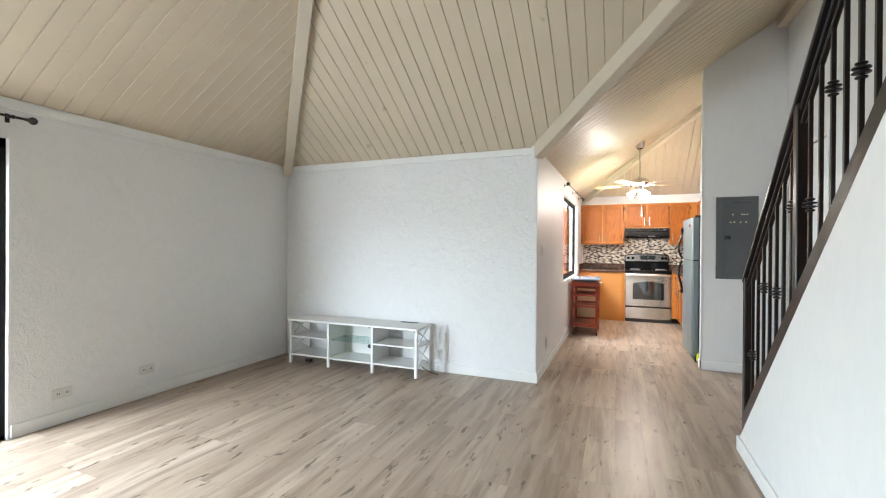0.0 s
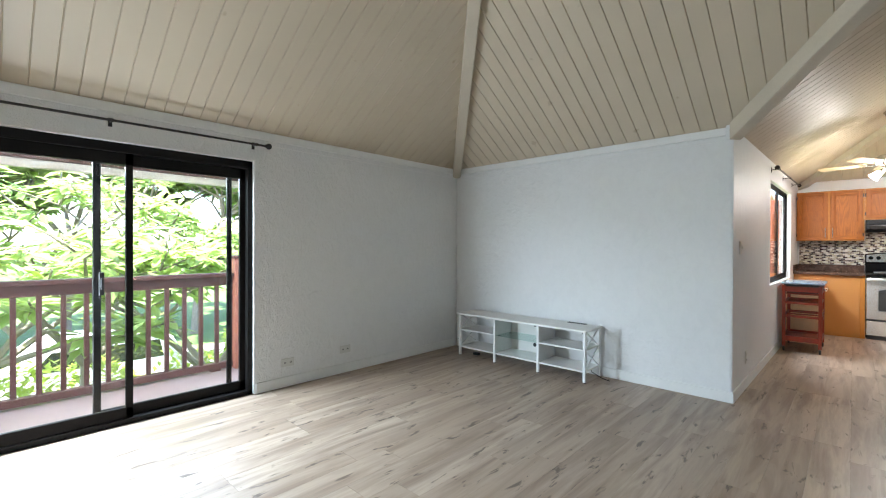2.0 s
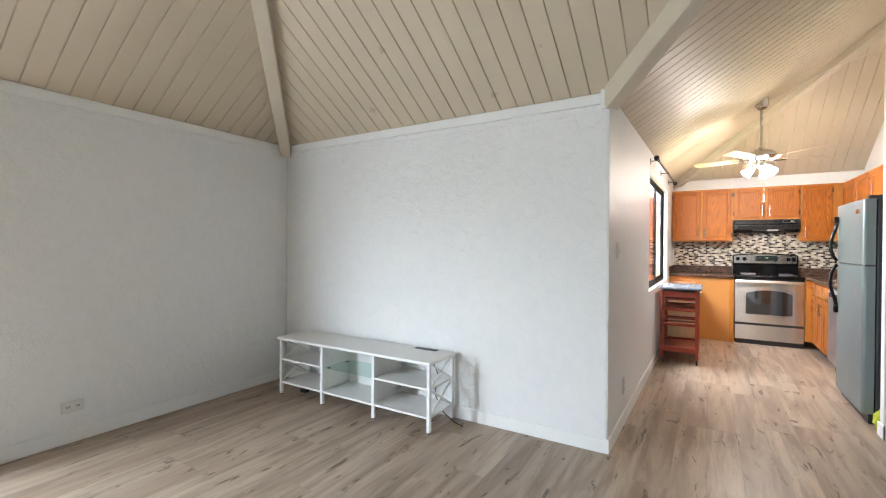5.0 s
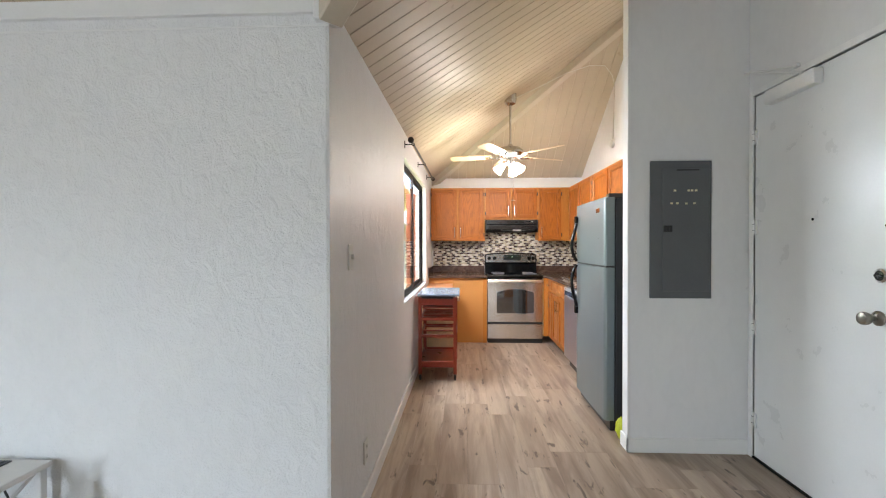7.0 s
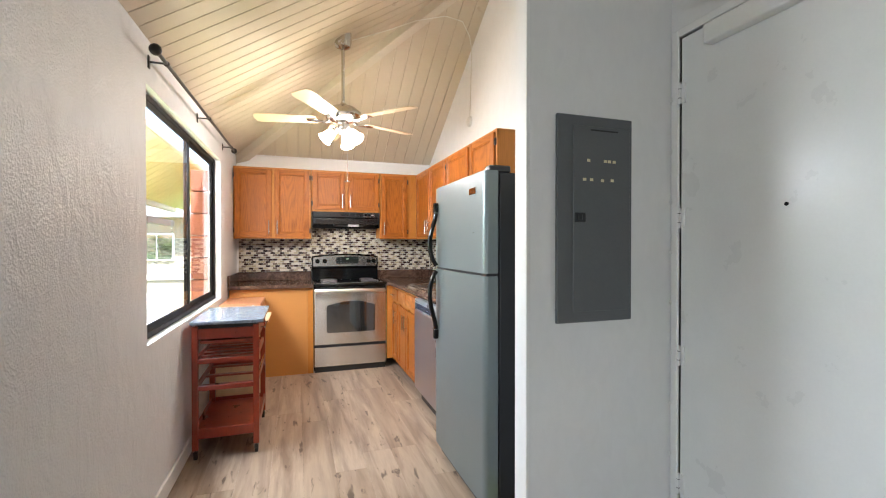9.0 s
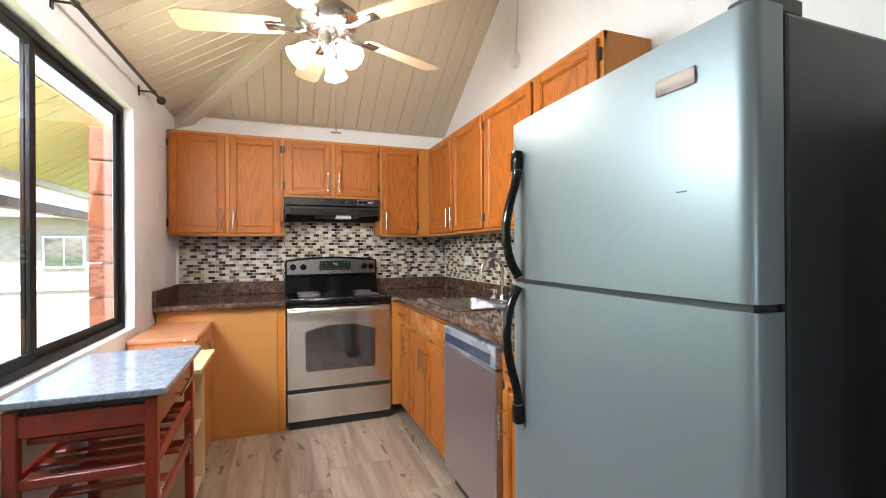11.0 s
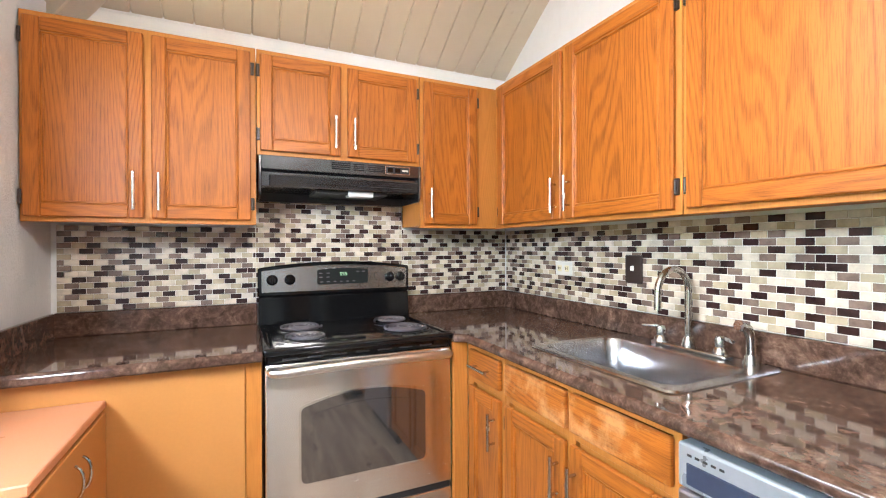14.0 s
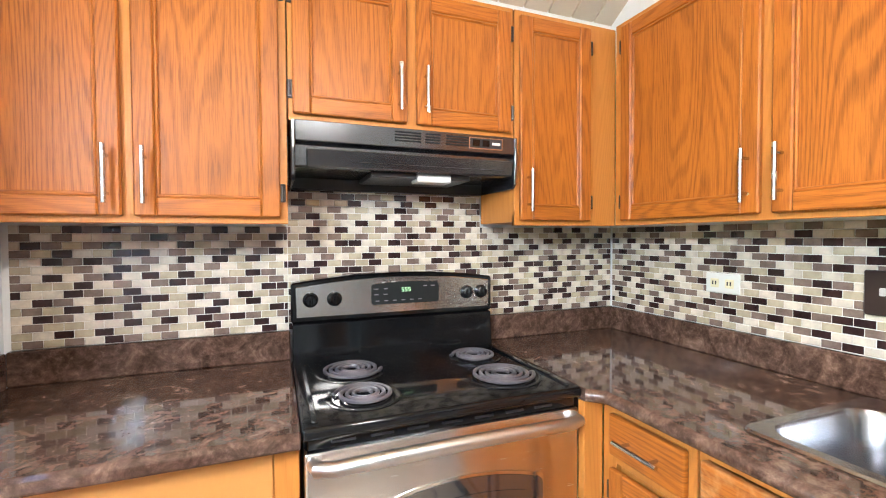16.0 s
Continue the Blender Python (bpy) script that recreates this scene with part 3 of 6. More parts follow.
trims("baseboard_entry", [((0.971, 5.66), (XE, 5.66), 0, bb, 0.014), ((0.985, 5.77), (0.985, 5.646), 0, bb, 0.014), ((XE, DY0 - 0.07), (XE, 4.05), 0, bb, 0.014)], "white wooden baseboard at the partition")
structure("trim_corner_bead", cube((0.974, 5.652, bb), (0.99, 5.66, 3.1), 0.003), TRIM, "white corner bead on the partition", "trim")
structure("trim_back_plate", cube((kx(YN), YN - 0.02, 2.135), (1.69, YN - 0.002, 2.3), 0.004), TRIM, "white board between wall cabinets and ceiling", "trim")

# ---- sliding glass door ----
FX0, FX1 = XW - 0.13, XW - 0.03
slider = thing("door_1", ((FX0 + FX1) / 2, 0.95, 0), "closed sliding glass door in dark bronze aluminium frame", "sliding door", kind="structure")
bm = cube((FX0, 0.0, 0.0), (FX1, 1.85, 0.035), 0.004)
cube((FX0, 0.0, 1.935), (FX1, 1.85, 2.0), 0.004, bm=bm)
cube((FX0, 0.0, 0), (FX1, 0.04, 2.0), 0.004, bm=bm)
cube((FX0, 1.81, 0), (FX1, 1.85, 2.0), 0.004, bm=bm)
part("outer_frame", bm, ALU, slider)


def sash(name, x, y0, y1, stile=0.045):
    bm = cube((x - 0.014, y0, 0.035), (x + 0.014, y0 + stile, 1.94), 0.003)
    cube((x - 0.014, y1 - stile, 0.035), (x + 0.014, y1, 1.94), 0.003, bm=bm)
    cube((x - 0.014, y0, 0.035), (x + 0.014, y1, 0.115), 0.003, bm=bm)
    cube((x - 0.014, y0, 1.85), (x + 0.014, y1, 1.94), 0.003, bm=bm)
    fr = part(name, bm, ALU, slider)
    pane = part("pane", cube((x - 0.003, y0 + stile, 0.115), (x + 0.003, y1 - stile, 1.85)), PANE, fr, "clear window glass")
    pane.visible_shadow = False
    return fr


sliding = sash("sash", XW - 0.062, 0.04, 1.0)
sash("sash", XW - 0.1, 0.775, 1.81)
part("screen_stile", cube((XW - 0.128, 1.67, 0.035), (XW - 0.112, 1.71, 1.94), 0.003), ALU, slider)
bm = cube((XW - 0.05, 0.80, 0.93), (XW - 0.03, 0.83, 1.09), 0.004)
cube((XW - 0.032, 0.807, 0.97), (XW - 0.012, 0.823, 1.05), 0.005, bm=bm)
part("pull_handle", bm, BLACK_M, slider)
trims("trim_slider", [((XW, 1.85), (XW, 1.863), 0, 2.013, 0.004), ((XW, -0.013), (XW, 0.0), 0, 2.013, 0.004), ((XW, 0.0), (XW, 1.85), 2.0, 2.013, 0.004)], "white plaster bead round the sliding door")


def curtain_rod(name, a, b, wall_dir, brackets, label):
    a, b = Vector(a), Vector(b)
    rod_ob = thing(name, a, label, "curtain rod")
    part("pole", rod(a, b, 0.009), IRON, rod_ob, smooth=True)
    d = (b - a).normalized()
    for e, s in ((a, -1), (b, 1)):
        part("finial", ball(e + d * s * 0.03, 0.026, (1, 1, 1), 14, rod(e, e + d * s * 0.02, 0.013)), IRON, rod_ob, smooth=True)
    for f in brackets:
        p = a + (b - a) * f
        w = Vector(wall_dir)
        bm = rod(p, p + w, 0.005)
        cube(tuple(p + w * 0.94 - Vector((0.006, 0.012, 0.03))), tuple(p + w * 1.0 + Vector((0.006, 0.012, 0.03))), 0.002, bm=bm)
        ball(p, 0.014, bm=bm, seg=10)
        part("bracket", bm, IRON, rod_ob, smooth=True)
    return rod_ob


curtain_rod("curtain_rod", (XW + 0.075, -0.2, 2.122), (XW + 0.075, 1.915, 2.13), (-0.075, 0, 0), (0.03, 0.5, 0.965), "black iron curtain rod above the sliding door")
curtain_rod("curtain_rod", (kx(6.34) + 0.075, 6.34, 2.165), (kx(8.6) + 0.075, 8.6, 2.2), (-0.075, 0, 0), (0.06, 0.5, 0.94), "black iron curtain rod above the kitchen window")

# ---- kitchen window ----
win = thing("window_1", (kx(7.6) - 0.09, 7.6, WZ0), "horizontal sliding window in dark bronze aluminium frame", "window", kind="structure")
bm = bmesh.new()
for y0, y1, z0, z1 in ((WY0, WY1, WZ0, WZ0 + 0.035), (WY0, WY1, WZ1 - 0.03, WZ1), (WY0, WY0 + 0.028, WZ0, WZ1), (WY1 - 0.028, WY1, WZ0, WZ1)):
    prism([(kx(y0) - 0.08, y0), (kx(y0) - 0.045, y0), (kx(y1) - 0.045, y1), (kx(y1) - 0.08, y1)], 2, z0, z1, 0.003, bm)
part("window_frame", bm, ALU, win)
for y0, y1, dx in ((WY0 + 0.028, 7.475, -0.054), (7.435, WY1 - 0.028, -0.07)):
    bm = bmesh.new()
    for a, b, z0, z1 in ((y0, y1, WZ0 + 0.035, WZ0 + 0.07), (y0, y1, WZ1 - 0.06, WZ1 - 0.03), (y0, y0 + 0.04, WZ0 + 0.035, WZ1 - 0.03), (y1 - 0.04, y1, WZ0 + 0.035, WZ1 - 0.03)):
        prism([(kx(a) + dx - 0.007, a), (kx(a) + dx + 0.007, a), (kx(b) + dx + 0.007, b), (kx(b) + dx - 0.007, b)], 2, z0, z1, 0.002, bm)
    sf = part("sash", bm, ALU, win)
    pn = part("pane", prism([(kx(y0) + dx - 0.002, y0 + 0.04), (kx(y0) + dx + 0.002, y0 + 0.04), (kx(y1) + dx + 0.002, y1 - 0.04), (kx(y1) + dx - 0.002, y1 - 0.04)], 2, WZ0 + 0.07, WZ1 - 0.06), PANE, sf, "clear window glass")
    pn.visible_shadow = False

# ---- entry door ----
door = thing("door_2", (XE, 5.17, 0), "closed plain white painted entry door", "door", kind="structure")
part("door_leaf", cube((XE + 0.002, DY0 + 0.004, 0.012), (XE + 0.045, DY1 - 0.005, DZ - 0.006), 0.003), DOORP, door)
bm = cube((XE - 0.012, DY1, 0), (XE + 0.02, DY1 + 0.034, DZ + 0.034), 0.004)
cube((XE - 0.012, DY0 - 0.05, 0), (XE + 0.02, DY0, DZ + 0.034), 0.004, bm=bm)
cube((XE - 0.0118, DY0, DZ), (XE + 0.02, DY1, DZ + 0.034), 0.002, bm=bm)
part("door_frame", bm, TRIM, door)
# added black backing: shades the gap round the leaf, keeps outside light out
part("weather_seal", cube((XE + 0.047, DY0, 0.0), (XE + 0.07, DY1, DZ)), BLACK_M, door, "added dark board that gives the door gap its shade")
part("threshold", cube((XE - 0.01, DY0, 0.0), (XE + 0.1, DY1, 0.012), 0.003), ALU, door)
for z in (0.24, 0.815, 1.43, 1.985):
    bm = rod((XE - 0.008, DY1 - 0.006, z - 0.045), (XE - 0.008, DY1 - 0.006, z + 0.045), 0.006)
    cube((XE - 0.003, DY1 - 0.03, z - 0.043), (XE + 0.003, DY1 - 0.008, z + 0.043), 0.001, bm=bm)
    hinge = part("hinge", bm, TRIM, door, smooth=True)
    for k in (-0.02, 0.02):
        part("knuckle_joint", rod((XE - 0.008, DY1 - 0.006, z + k - 0.0012), (XE - 0.008, DY1 - 0.006, z + k + 0.0012), 0.0066), ALU, hinge)
facing = pose(0, 0, 0, 0, -90, 0)
bm = lathe([(0.033, 0), (0.033, 0.006), (0.026, 0.012), (0.012, 0.016), (0.012, 0.035), (0.024, 0.045), (0.029, 0.06), (0.026, 0.075), (0.012, 0.08)], (XE, 4.803, 1.003), facing)
part("knob", bm, KNOB, door, "dull bronze-nickel door knob", smooth=True)
bm = lathe([(0.032, 0), (0.031, 0.012), (0.022, 0.018), (0.02, 0.014)], (XE, 4.785, 1.19), facing)
bolt = part("deadbolt", bm, CHROME, door, "chrome deadbolt with dark thumbturn", smooth=True)
part("thumbturn", cube((XE - 0.03, 4.769, 1.184), (XE - 0.012, 4.801, 1.196), 0.003, bm=lathe([(0.021, 0.0145), (0.02, 0.0165), (0.004, 0.017)], (XE, 4.785, 1.19), facing)), BLACK, bolt, "dark thumbturn")
bm = cube((XE - 0.006, DY0 + 0.004, 1.385), (XE + 0.003, DY0 + 0.022, 1.425), 0.002)
rod((XE - 0.02, DY0 - 0.05, 1.405), (XE - 0.02, DY0 + 0.018, 1.405), 0.0045, bm=bm)
ball((XE - 0.02, DY0 + 0.016, 1.405), 0.009, bm=bm)
cube((XE - 0.018, DY0 - 0.045, 1.39), (XE - 0.011, DY0 - 0.012, 1.42), 0.002, bm=bm)
part("swing_latch", bm, BRASS, door, "brass swing-bar latch", smooth=True)
part("peephole", lathe([(0.007, 0), (0.007, 0.003), (0.004, 0.004)], (XE + 0.002, 5.165, 1.455), facing, 12), BLACK, door)
part("closer_body", cube((XE - 0.05, 5.1, 2.135), (XE + 0.002, 5.46, 2.215), 0.008, 2), TRIM, door, "white hydraulic door closer")
bm = rod((XE - 0.03, 5.2, 2.225), (XE - 0.13, 5.5, 2.34), 0.005)
rod((XE - 0.13, 5.5, 2.34), (XE - 0.012, 5.27, 2.285), 0.005, bm=bm)
ball((XE - 0.13, 5.5, 2.34), 0.009, bm=bm)
rod((XE - 0.03, 5.2, 2.21), (XE - 0.03, 5.2, 2.23), 0.012, bm=bm)
cube((XE - 0.02, 5.25, 2.275), (XE + 0.001, 5.29, 2.295), 0.003, bm=bm)
part("closer_arm", bm, TRIM, door, smooth=True)
bm = bmesh.new()
for i in range(9):
    cube((XE - 0.016, DY1 + 0.034, 0.12 + i * 0.23), (XE - 0.001, DY1 + 0.042, 0.135 + i * 0.23), 0.001, bm=bm)
part("seal_clips", bm, TRIM, door)

# breaker panel
pan = thing("breaker_panel", (1.3, 5.655, 0.985), "grey metal electrical breaker panel on the wall", "breaker panel")
part("cover", cube((1.112, 5.643, 0.985), (1.49, 5.659, 1.853), 0.003), PANELGREY, pan)
bm = cube((1.185, 5.637, 1.03), (1.475, 5.6435, 1.81), 0.003)
part("panel_door", bm, PANELGREY, pan)
part("latch", cube((1.19, 5.631, 1.405), (1.245, 5.638, 1.445), 0.003, bm=cube((1.205, 5.627, 1.413), (1.225, 5.633, 1.437), 0.002)), BLACK_M, pan)
for x, z in ((1.26, 1.665), (1.345, 1.665), (1.365, 1.665), (1.39, 1.665), (1.24, 1.585), (1.275, 1.585), (1.33, 1.583), (1.38, 1.585)):
    part("sticker", cube((x - 0.008, 5.635, z - 0.006), (x + 0.008, 5.6375, z + 0.006), 0.0008), STICKER, pan)
part("label_smudge", cube((1.27, 5.6355, 1.79), (1.41, 5.6375, 1.797), 0.0008), BLACK_M, pan)

# ---- kitchen ----
RX, TX = 1.436, 1.684   # face of the east wall cabinets, face of the east tiles
RY, TY = 9.065, 9.337   # face of the north wall cabinets, face of the north tiles


class Plane:
    """Boxes set against a face: u along it, d out of it, z up. way 'y' looks south, 'x' looks west."""

    def __init__(self, way, face):
        self.way, self.face = way, face

    def at(self, u, d, z):
        return (u, self.face - d, z) if self.way == "y" else (self.face - d, u, z)

    def box(self, u0, u1, d0, d1, z0, z1, bevel=0.0, bm=None, seg=1):
        a, b = self.at(u0, d0, z0), self.at(u1, d1, z1)
        return cube([min(p, q) for p, q in zip(a, b)], [max(p, q) for p, q in zip(a, b)], bevel, seg, bm)


NORTH, EAST, BASE = Plane("y", RY), Plane("x", RX), Plane("x", 1.082)


def bar_handle(pl, owner, u, z0, z1, d, level=False, u1=None):
    """A round bar on two posts."""
    if level:
        bm = rod(pl.at(u, d + 0.03, z0), pl.at(u1, d + 0.03, z0), 0.006)
        ends = [(u + 0.025, z0), (u1 - 0.025, z0)]
    else:
        bm = rod(pl.at(u, d + 0.03, z0), pl.at(u, d + 0.03, z1), 0.006)
        ends = [(u, z0 + 0.025), (u, z1 - 0.025)]
    for a, z in ends:
        rod(pl.at(a, d, z), pl.at(a, d + 0.03, z), 0.0045, bm=bm)
    part("handle", bm, SATIN, owner, "satin nickel bar handle", smooth=True)


def cabinet_door(pl, cab, u0, u1, z0, z1, handle, hinge=True, low=True, d=0.02, rail=0.05):
    """Frame-and-panel oak door; handle -1, 1: near its low or high u edge."""
    leaf = part("door", pl.box(u0 + rail - 0.004, u1 - rail + 0.004, 0.001, d - 0.011, z0 + rail - 0.004, z1 - rail + 0.004), OAK_V, cab)
    for a in (u0, u1 - rail):
        part("stile", pl.box(a, a + rail, 0.0012, d, z0, z1, 0.004), OAK_V, leaf)
    for a in (z0, z1 - rail):
        part("rail", pl.box(u0 + rail, u1 - rail, 0.0012, d - 0.0005, a, a + rail, 0.004), OAK_H, leaf)
    w = 0.009
    for a in (u0 + rail, u1 - rail - w):
        part("bead", pl.box(a, a + w, 0.002, d - 0.004, z0 + rail, z1 - rail, 0.003), OAK_V, leaf)
    for a in (z0 + rail, z1 - rail - w):
        part("bead", pl.box(u0 + rail, u1 - rail, 0.002, d - 0.0045, a, a + w, 0.003), OAK_H, leaf)
    u = u0 + 0.028 if handle < 0 else u1 - 0.028
    if low:
        bar_handle(pl, leaf, u, z0 + 0.03, z0 + 0.175, d)
    else:
        bar_handle(pl, leaf, u, z1 - 0.19, z1 - 0.05, d)
    if hinge:
        uh = u1 + 0.006 if handle < 0 else u0 - 0.006
        for z in (z0 + 0.07, z1 - 0.07):
            bm = pl.box(uh - 0.008, uh + 0.008, 0.0, 0.012, z - 0.026, z + 0.026, 0.002)
            rod(pl.at(uh, 0.013, z - 0.02), pl.at(uh, 0.013, z + 0.02), 0.004, bm=bm, seg=8)
            part("hinge", bm, BROWN_P, leaf, "dark bronze hinge")
    return leaf


def drawer_front(pl, cab, u0, u1, z0, z1, pull, material, d=0.02):
    front = part("drawer", pl.box(u0, u1, 0.001, d, z0, z1, 0.006, seg=2), material, cab)
    if pull:
        mid = (u0 + u1) / 2
        bar_handle(pl, front, mid - 0.07, (z0 + z1) / 2, 0, d, True, mid + 0.07)
    return front


def wall_cabinet(name, pl, depth, u0, u1, z0, z1, doors, label, stiles, group="oak wall cabinets"):
    base = pl.at((u0 + u1) / 2, -depth / 2, z0)
    cab = thing(name, base, label, "wall cabinet", group)
    part("body", pl.box(u0, u1, -depth, -0.018, z0 + 0.012, z1), OAK_F, cab)
    bm = bmesh.new()
    for a, b in stiles:
        pl.box(a, b, -0.019, 0.0, z0, z1, 0.0015, bm)
    pl.box(u0, u1, -0.0185, -0.0005, z0, z0 + 0.035, 0.0015, bm)
    pl.box(u0, u1, -0.0185, -0.0005, z1 - 0.035, z1, 0.0015, bm)
    part("face_frame", bm, OAK_F, cab)
    for a, b, h in doors:
        cabinet_door(pl, cab, a, b, z0 + 0.018, z1 - 0.022, h)
    return cab


CB, CT = 1.38, 2.135
wall_cabinet("wall_cabinet", NORTH, TY - RY - 0.004, kx(9.2) + 0.006, 0.252, CB, CT, [(-0.508, -0.148, 1), (-0.122, 0.232, -1)],
             "honey oak double-door wall cabinet above the counter by the window", [(kx(9.2) + 0.006, -0.49), (-0.16, -0.11), (0.215, 0.252)])
wall_cabinet("wall_cabinet", NORTH, TY - RY - 0.004, 0.256, 1.002, 1.682, CT, [(0.268, 0.612, 1), (0.642, 0.985, -1)],
             "short honey oak double-door cabinet above the range hood", [(0.256, 0.29), (0.6, 0.655), (0.965, 1.002)])
wall_cabinet("wall_cabinet", NORTH, TY - RY - 0.004, 1.006, RX + 0.02, CB, CT, [(1.022, 1.325, -1)],
             "narrow honey oak corner wall cabinet beside the hood", [(1.006, 1.04), (1.31, RX + 0.02)])
wall_cabinet("wall_cabinet", EAST, TX - RX - 0.004, 7.952, RY - 0.022, CB, CT, [(8.5, 9.0, -1), (7.972, 8.47, 1)],
             "honey oak double-door wall cabinet above the sink", [(7.952, 7.99), (8.46, 8.51), (8.985, RY - 0.022)])
wall_cabinet("wall_cabinet", EAST, TX - RX - 0.004, 6.885, 7.948, CB, CT, [(7.395, 7.928, -1), (6.905, 7.355, 1)],
             "wide honey oak double-door wall cabinet beside the refrigerator", [(6.885, 6.92), (7.34, 7.41), (7.915, 7.948)])

# range hood
hood = thing("range_hood", (0.63, 9.18, 1.505), "black under-cabinet range hood with switches", "range hood")
bm = prism([(9.33, 1.545), (9.07, 1.545), (9.062, 1.55), (9.058, 1.612), (9.034, 1.62), (9.03, 1.678), (9.33, 1.678)], 0, 0.272, 0.988, 0.002)
part("shell", bm, HOOD, hood)
for a in (0.262, 0.988):
    part("side_cheek", prism([(9.33, 1.506), (9.05, 1.506), (9.036, 1.52), (9.03, 1.6), (9.03, 1.678), (9.33, 1.678)], 0, a, a + 0.01, 0.002), HOOD, hood)
bm = prism([(9.056, 1.546), (9.049, 1.545), (9.046, 1.55), (9.034, 1.598), (9.056, 1.602)], 0, 0.305, 0.986, 0.002)
part("visor", bm, HOOD, hood)
part("rear_skirt", cube((0.272, 9.29, 1.506), (0.988, 9.33, 1.546), 0.002), BLACK_M, hood)
ring = [(0.945 + 0.0085 * math.cos(radians(-90 + 30 * i)), 9.0395, 1.574 + 0.0085 * math.sin(radians(-90 + 30 * i))) for i in range(7)]
ring += [(0.44 + 0.0085 * math.cos(radians(90 + 30 * i)), 9.0395, 1.574 + 0.0085 * math.sin(radians(90 + 30 * i))) for i in range(7)]
part("embossed_ring", pipe(ring + ring[:1], 0.0014, 6), HOOD, hood, smooth=True)
part("filter", cube((0.5, 9.08, 1.53), (0.84, 9.285, 1.546), 0.002), BLACK_M, hood, "grey mesh grease filter")
part("lamp_lens", cube((0.65, 9.075, 1.52), (0.77, 9.14, 1.545), 0.003), WHITE_P, hood, "white plastic lamp lens")


def hood_face(u, k, lift=0.001):
    """A point on the hood's upright brow: k 0 low, 1 high."""
    return Vector((u, 9.034 - 0.004 * k - lift, 1.62 + 0.058 * k))


def brow_strip(u0, u1, k0, k1, lift):
    bm = bmesh.new()
    vs = [bm.verts.new(hood_face(u, k, l)) for u, k, l in ((u0, k0, 0), (u1, k0, 0), (u1, k1, 0), (u0, k1, 0), (u0, k0, lift), (u1, k0, lift), (u1, k1, lift), (u0, k1, lift))]
    for f in ((4, 5, 6, 7), (0, 1, 5, 4), (1, 2, 6, 5), (2, 3, 7, 6), (3, 0, 4, 7)):
        bm.faces.new([vs[i] for i in f])
    bmesh.ops.recalc_face_normals(bm, faces=bm.faces)
    return bm


for u0 in (0.565, 0.665, 0.735):
    for k in (0.3, 0.45, 0.6, 0.75):
        part("vent_slot", brow_strip(u0, u0 + (0.085 if u0 != 0.665 else 0.05), k, k + 0.08, 0.0012), VOID, hood)
plate = part("switch_plate", brow_strip(0.815, 0.94, 0.2, 0.85, 0.002), SATIN, hood, "silver-edged switch plate")
part("switch_field", brow_strip(0.819, 0.936, 0.26, 0.79, 0.003), BLACK_M, plate)
for u0 in (0.828, 0.864):
    part("rocker_switch", brow_strip(u0, u0 + 0.024, 0.35, 0.7, 0.007), BLACK, plate)
part("lettering_bar", brow_strip(0.9, 0.93, 0.46, 0.6, 0.004), WHITE_P, plate)

# stove
SX0, SX1, SF = 0.266, 1.012, 8.725
stove = thing("stove", (0.64, 9.0, 0), "freestanding stainless electric stove with black coil cooktop", "stove")
part("body", cube((SX0, SF + 0.03, 0.015), (SX1, 9.325, 0.895), 0.004), BLACK, stove)
bm = cube((SX0 - 0.003, SF - 0.02, 0.888), (SX1 + 0.003, 9.31, 0.918), 0.01, 3)
for a, b, c, d in ((SX0 + 0.02, SX0 + 0.035, SF + 0.01, 9.22), (SX1 - 0.035, SX1 - 0.02, SF + 0.01, 9.22)):
    cube((a, c, 0.916), (b, d, 0.923), 0.003, bm=bm)
part("cooktop", bm, BLACK, stove, "glossy black enamel cooktop", smooth=True)
part("vent_strip", cube((SX0 + 0.01, SF + 0.002, 0.858), (SX1 - 0.01, SF + 0.03, 0.888), 0.003), BLACK, stove)
for i in range(7):
    part("vent_slot", cube((0.33 + i * 0.09, SF - 0.001, 0.87), (0.385 + i * 0.09, SF + 0.004, 0.876), 0.001), BLACK_M, stove)
# oven door with an arched window
odoor = part("oven_door", cube((SX0 + 0.004, SF - 0.008, 0.285), (SX1 - 0.004, SF + 0.03, 0.858), 0.006, 2), STEEL, stove, "brushed stainless oven door")


def arch_plate(u0, u1, z0, z1, rise, y0, y1, r=0.022):
    """A plate with rounded corners and a bowed top."""
    pts = []
    for cx, cz, a0 in ((u1 - r, z0 + r, -90), (u1 - r, z1 - rise - r, 0)):
        pts += [(cx + r * math.cos(radians(a0 + 90 * i / 5)), cz + r * math.sin(radians(a0 + 90 * i / 5))) for i in range(6)]
    for i in range(1, 12):
        s = i / 12
        pts.append((u1 - r - s * (u1 - u0 - 2 * r), z1 - rise + rise * 4 * s * (1 - s)))
    for cx, cz, a0 in ((u0 + r, z1 - rise - r, 90), (u0 + r, z0 + r, 180)):
        pts += [(cx + r * math.cos(radians(a0 + 90 * i / 5)), cz + r * math.sin(radians(a0 + 90 * i / 5))) for i in range(6)]
    return prism(pts, 1, y0, y1)


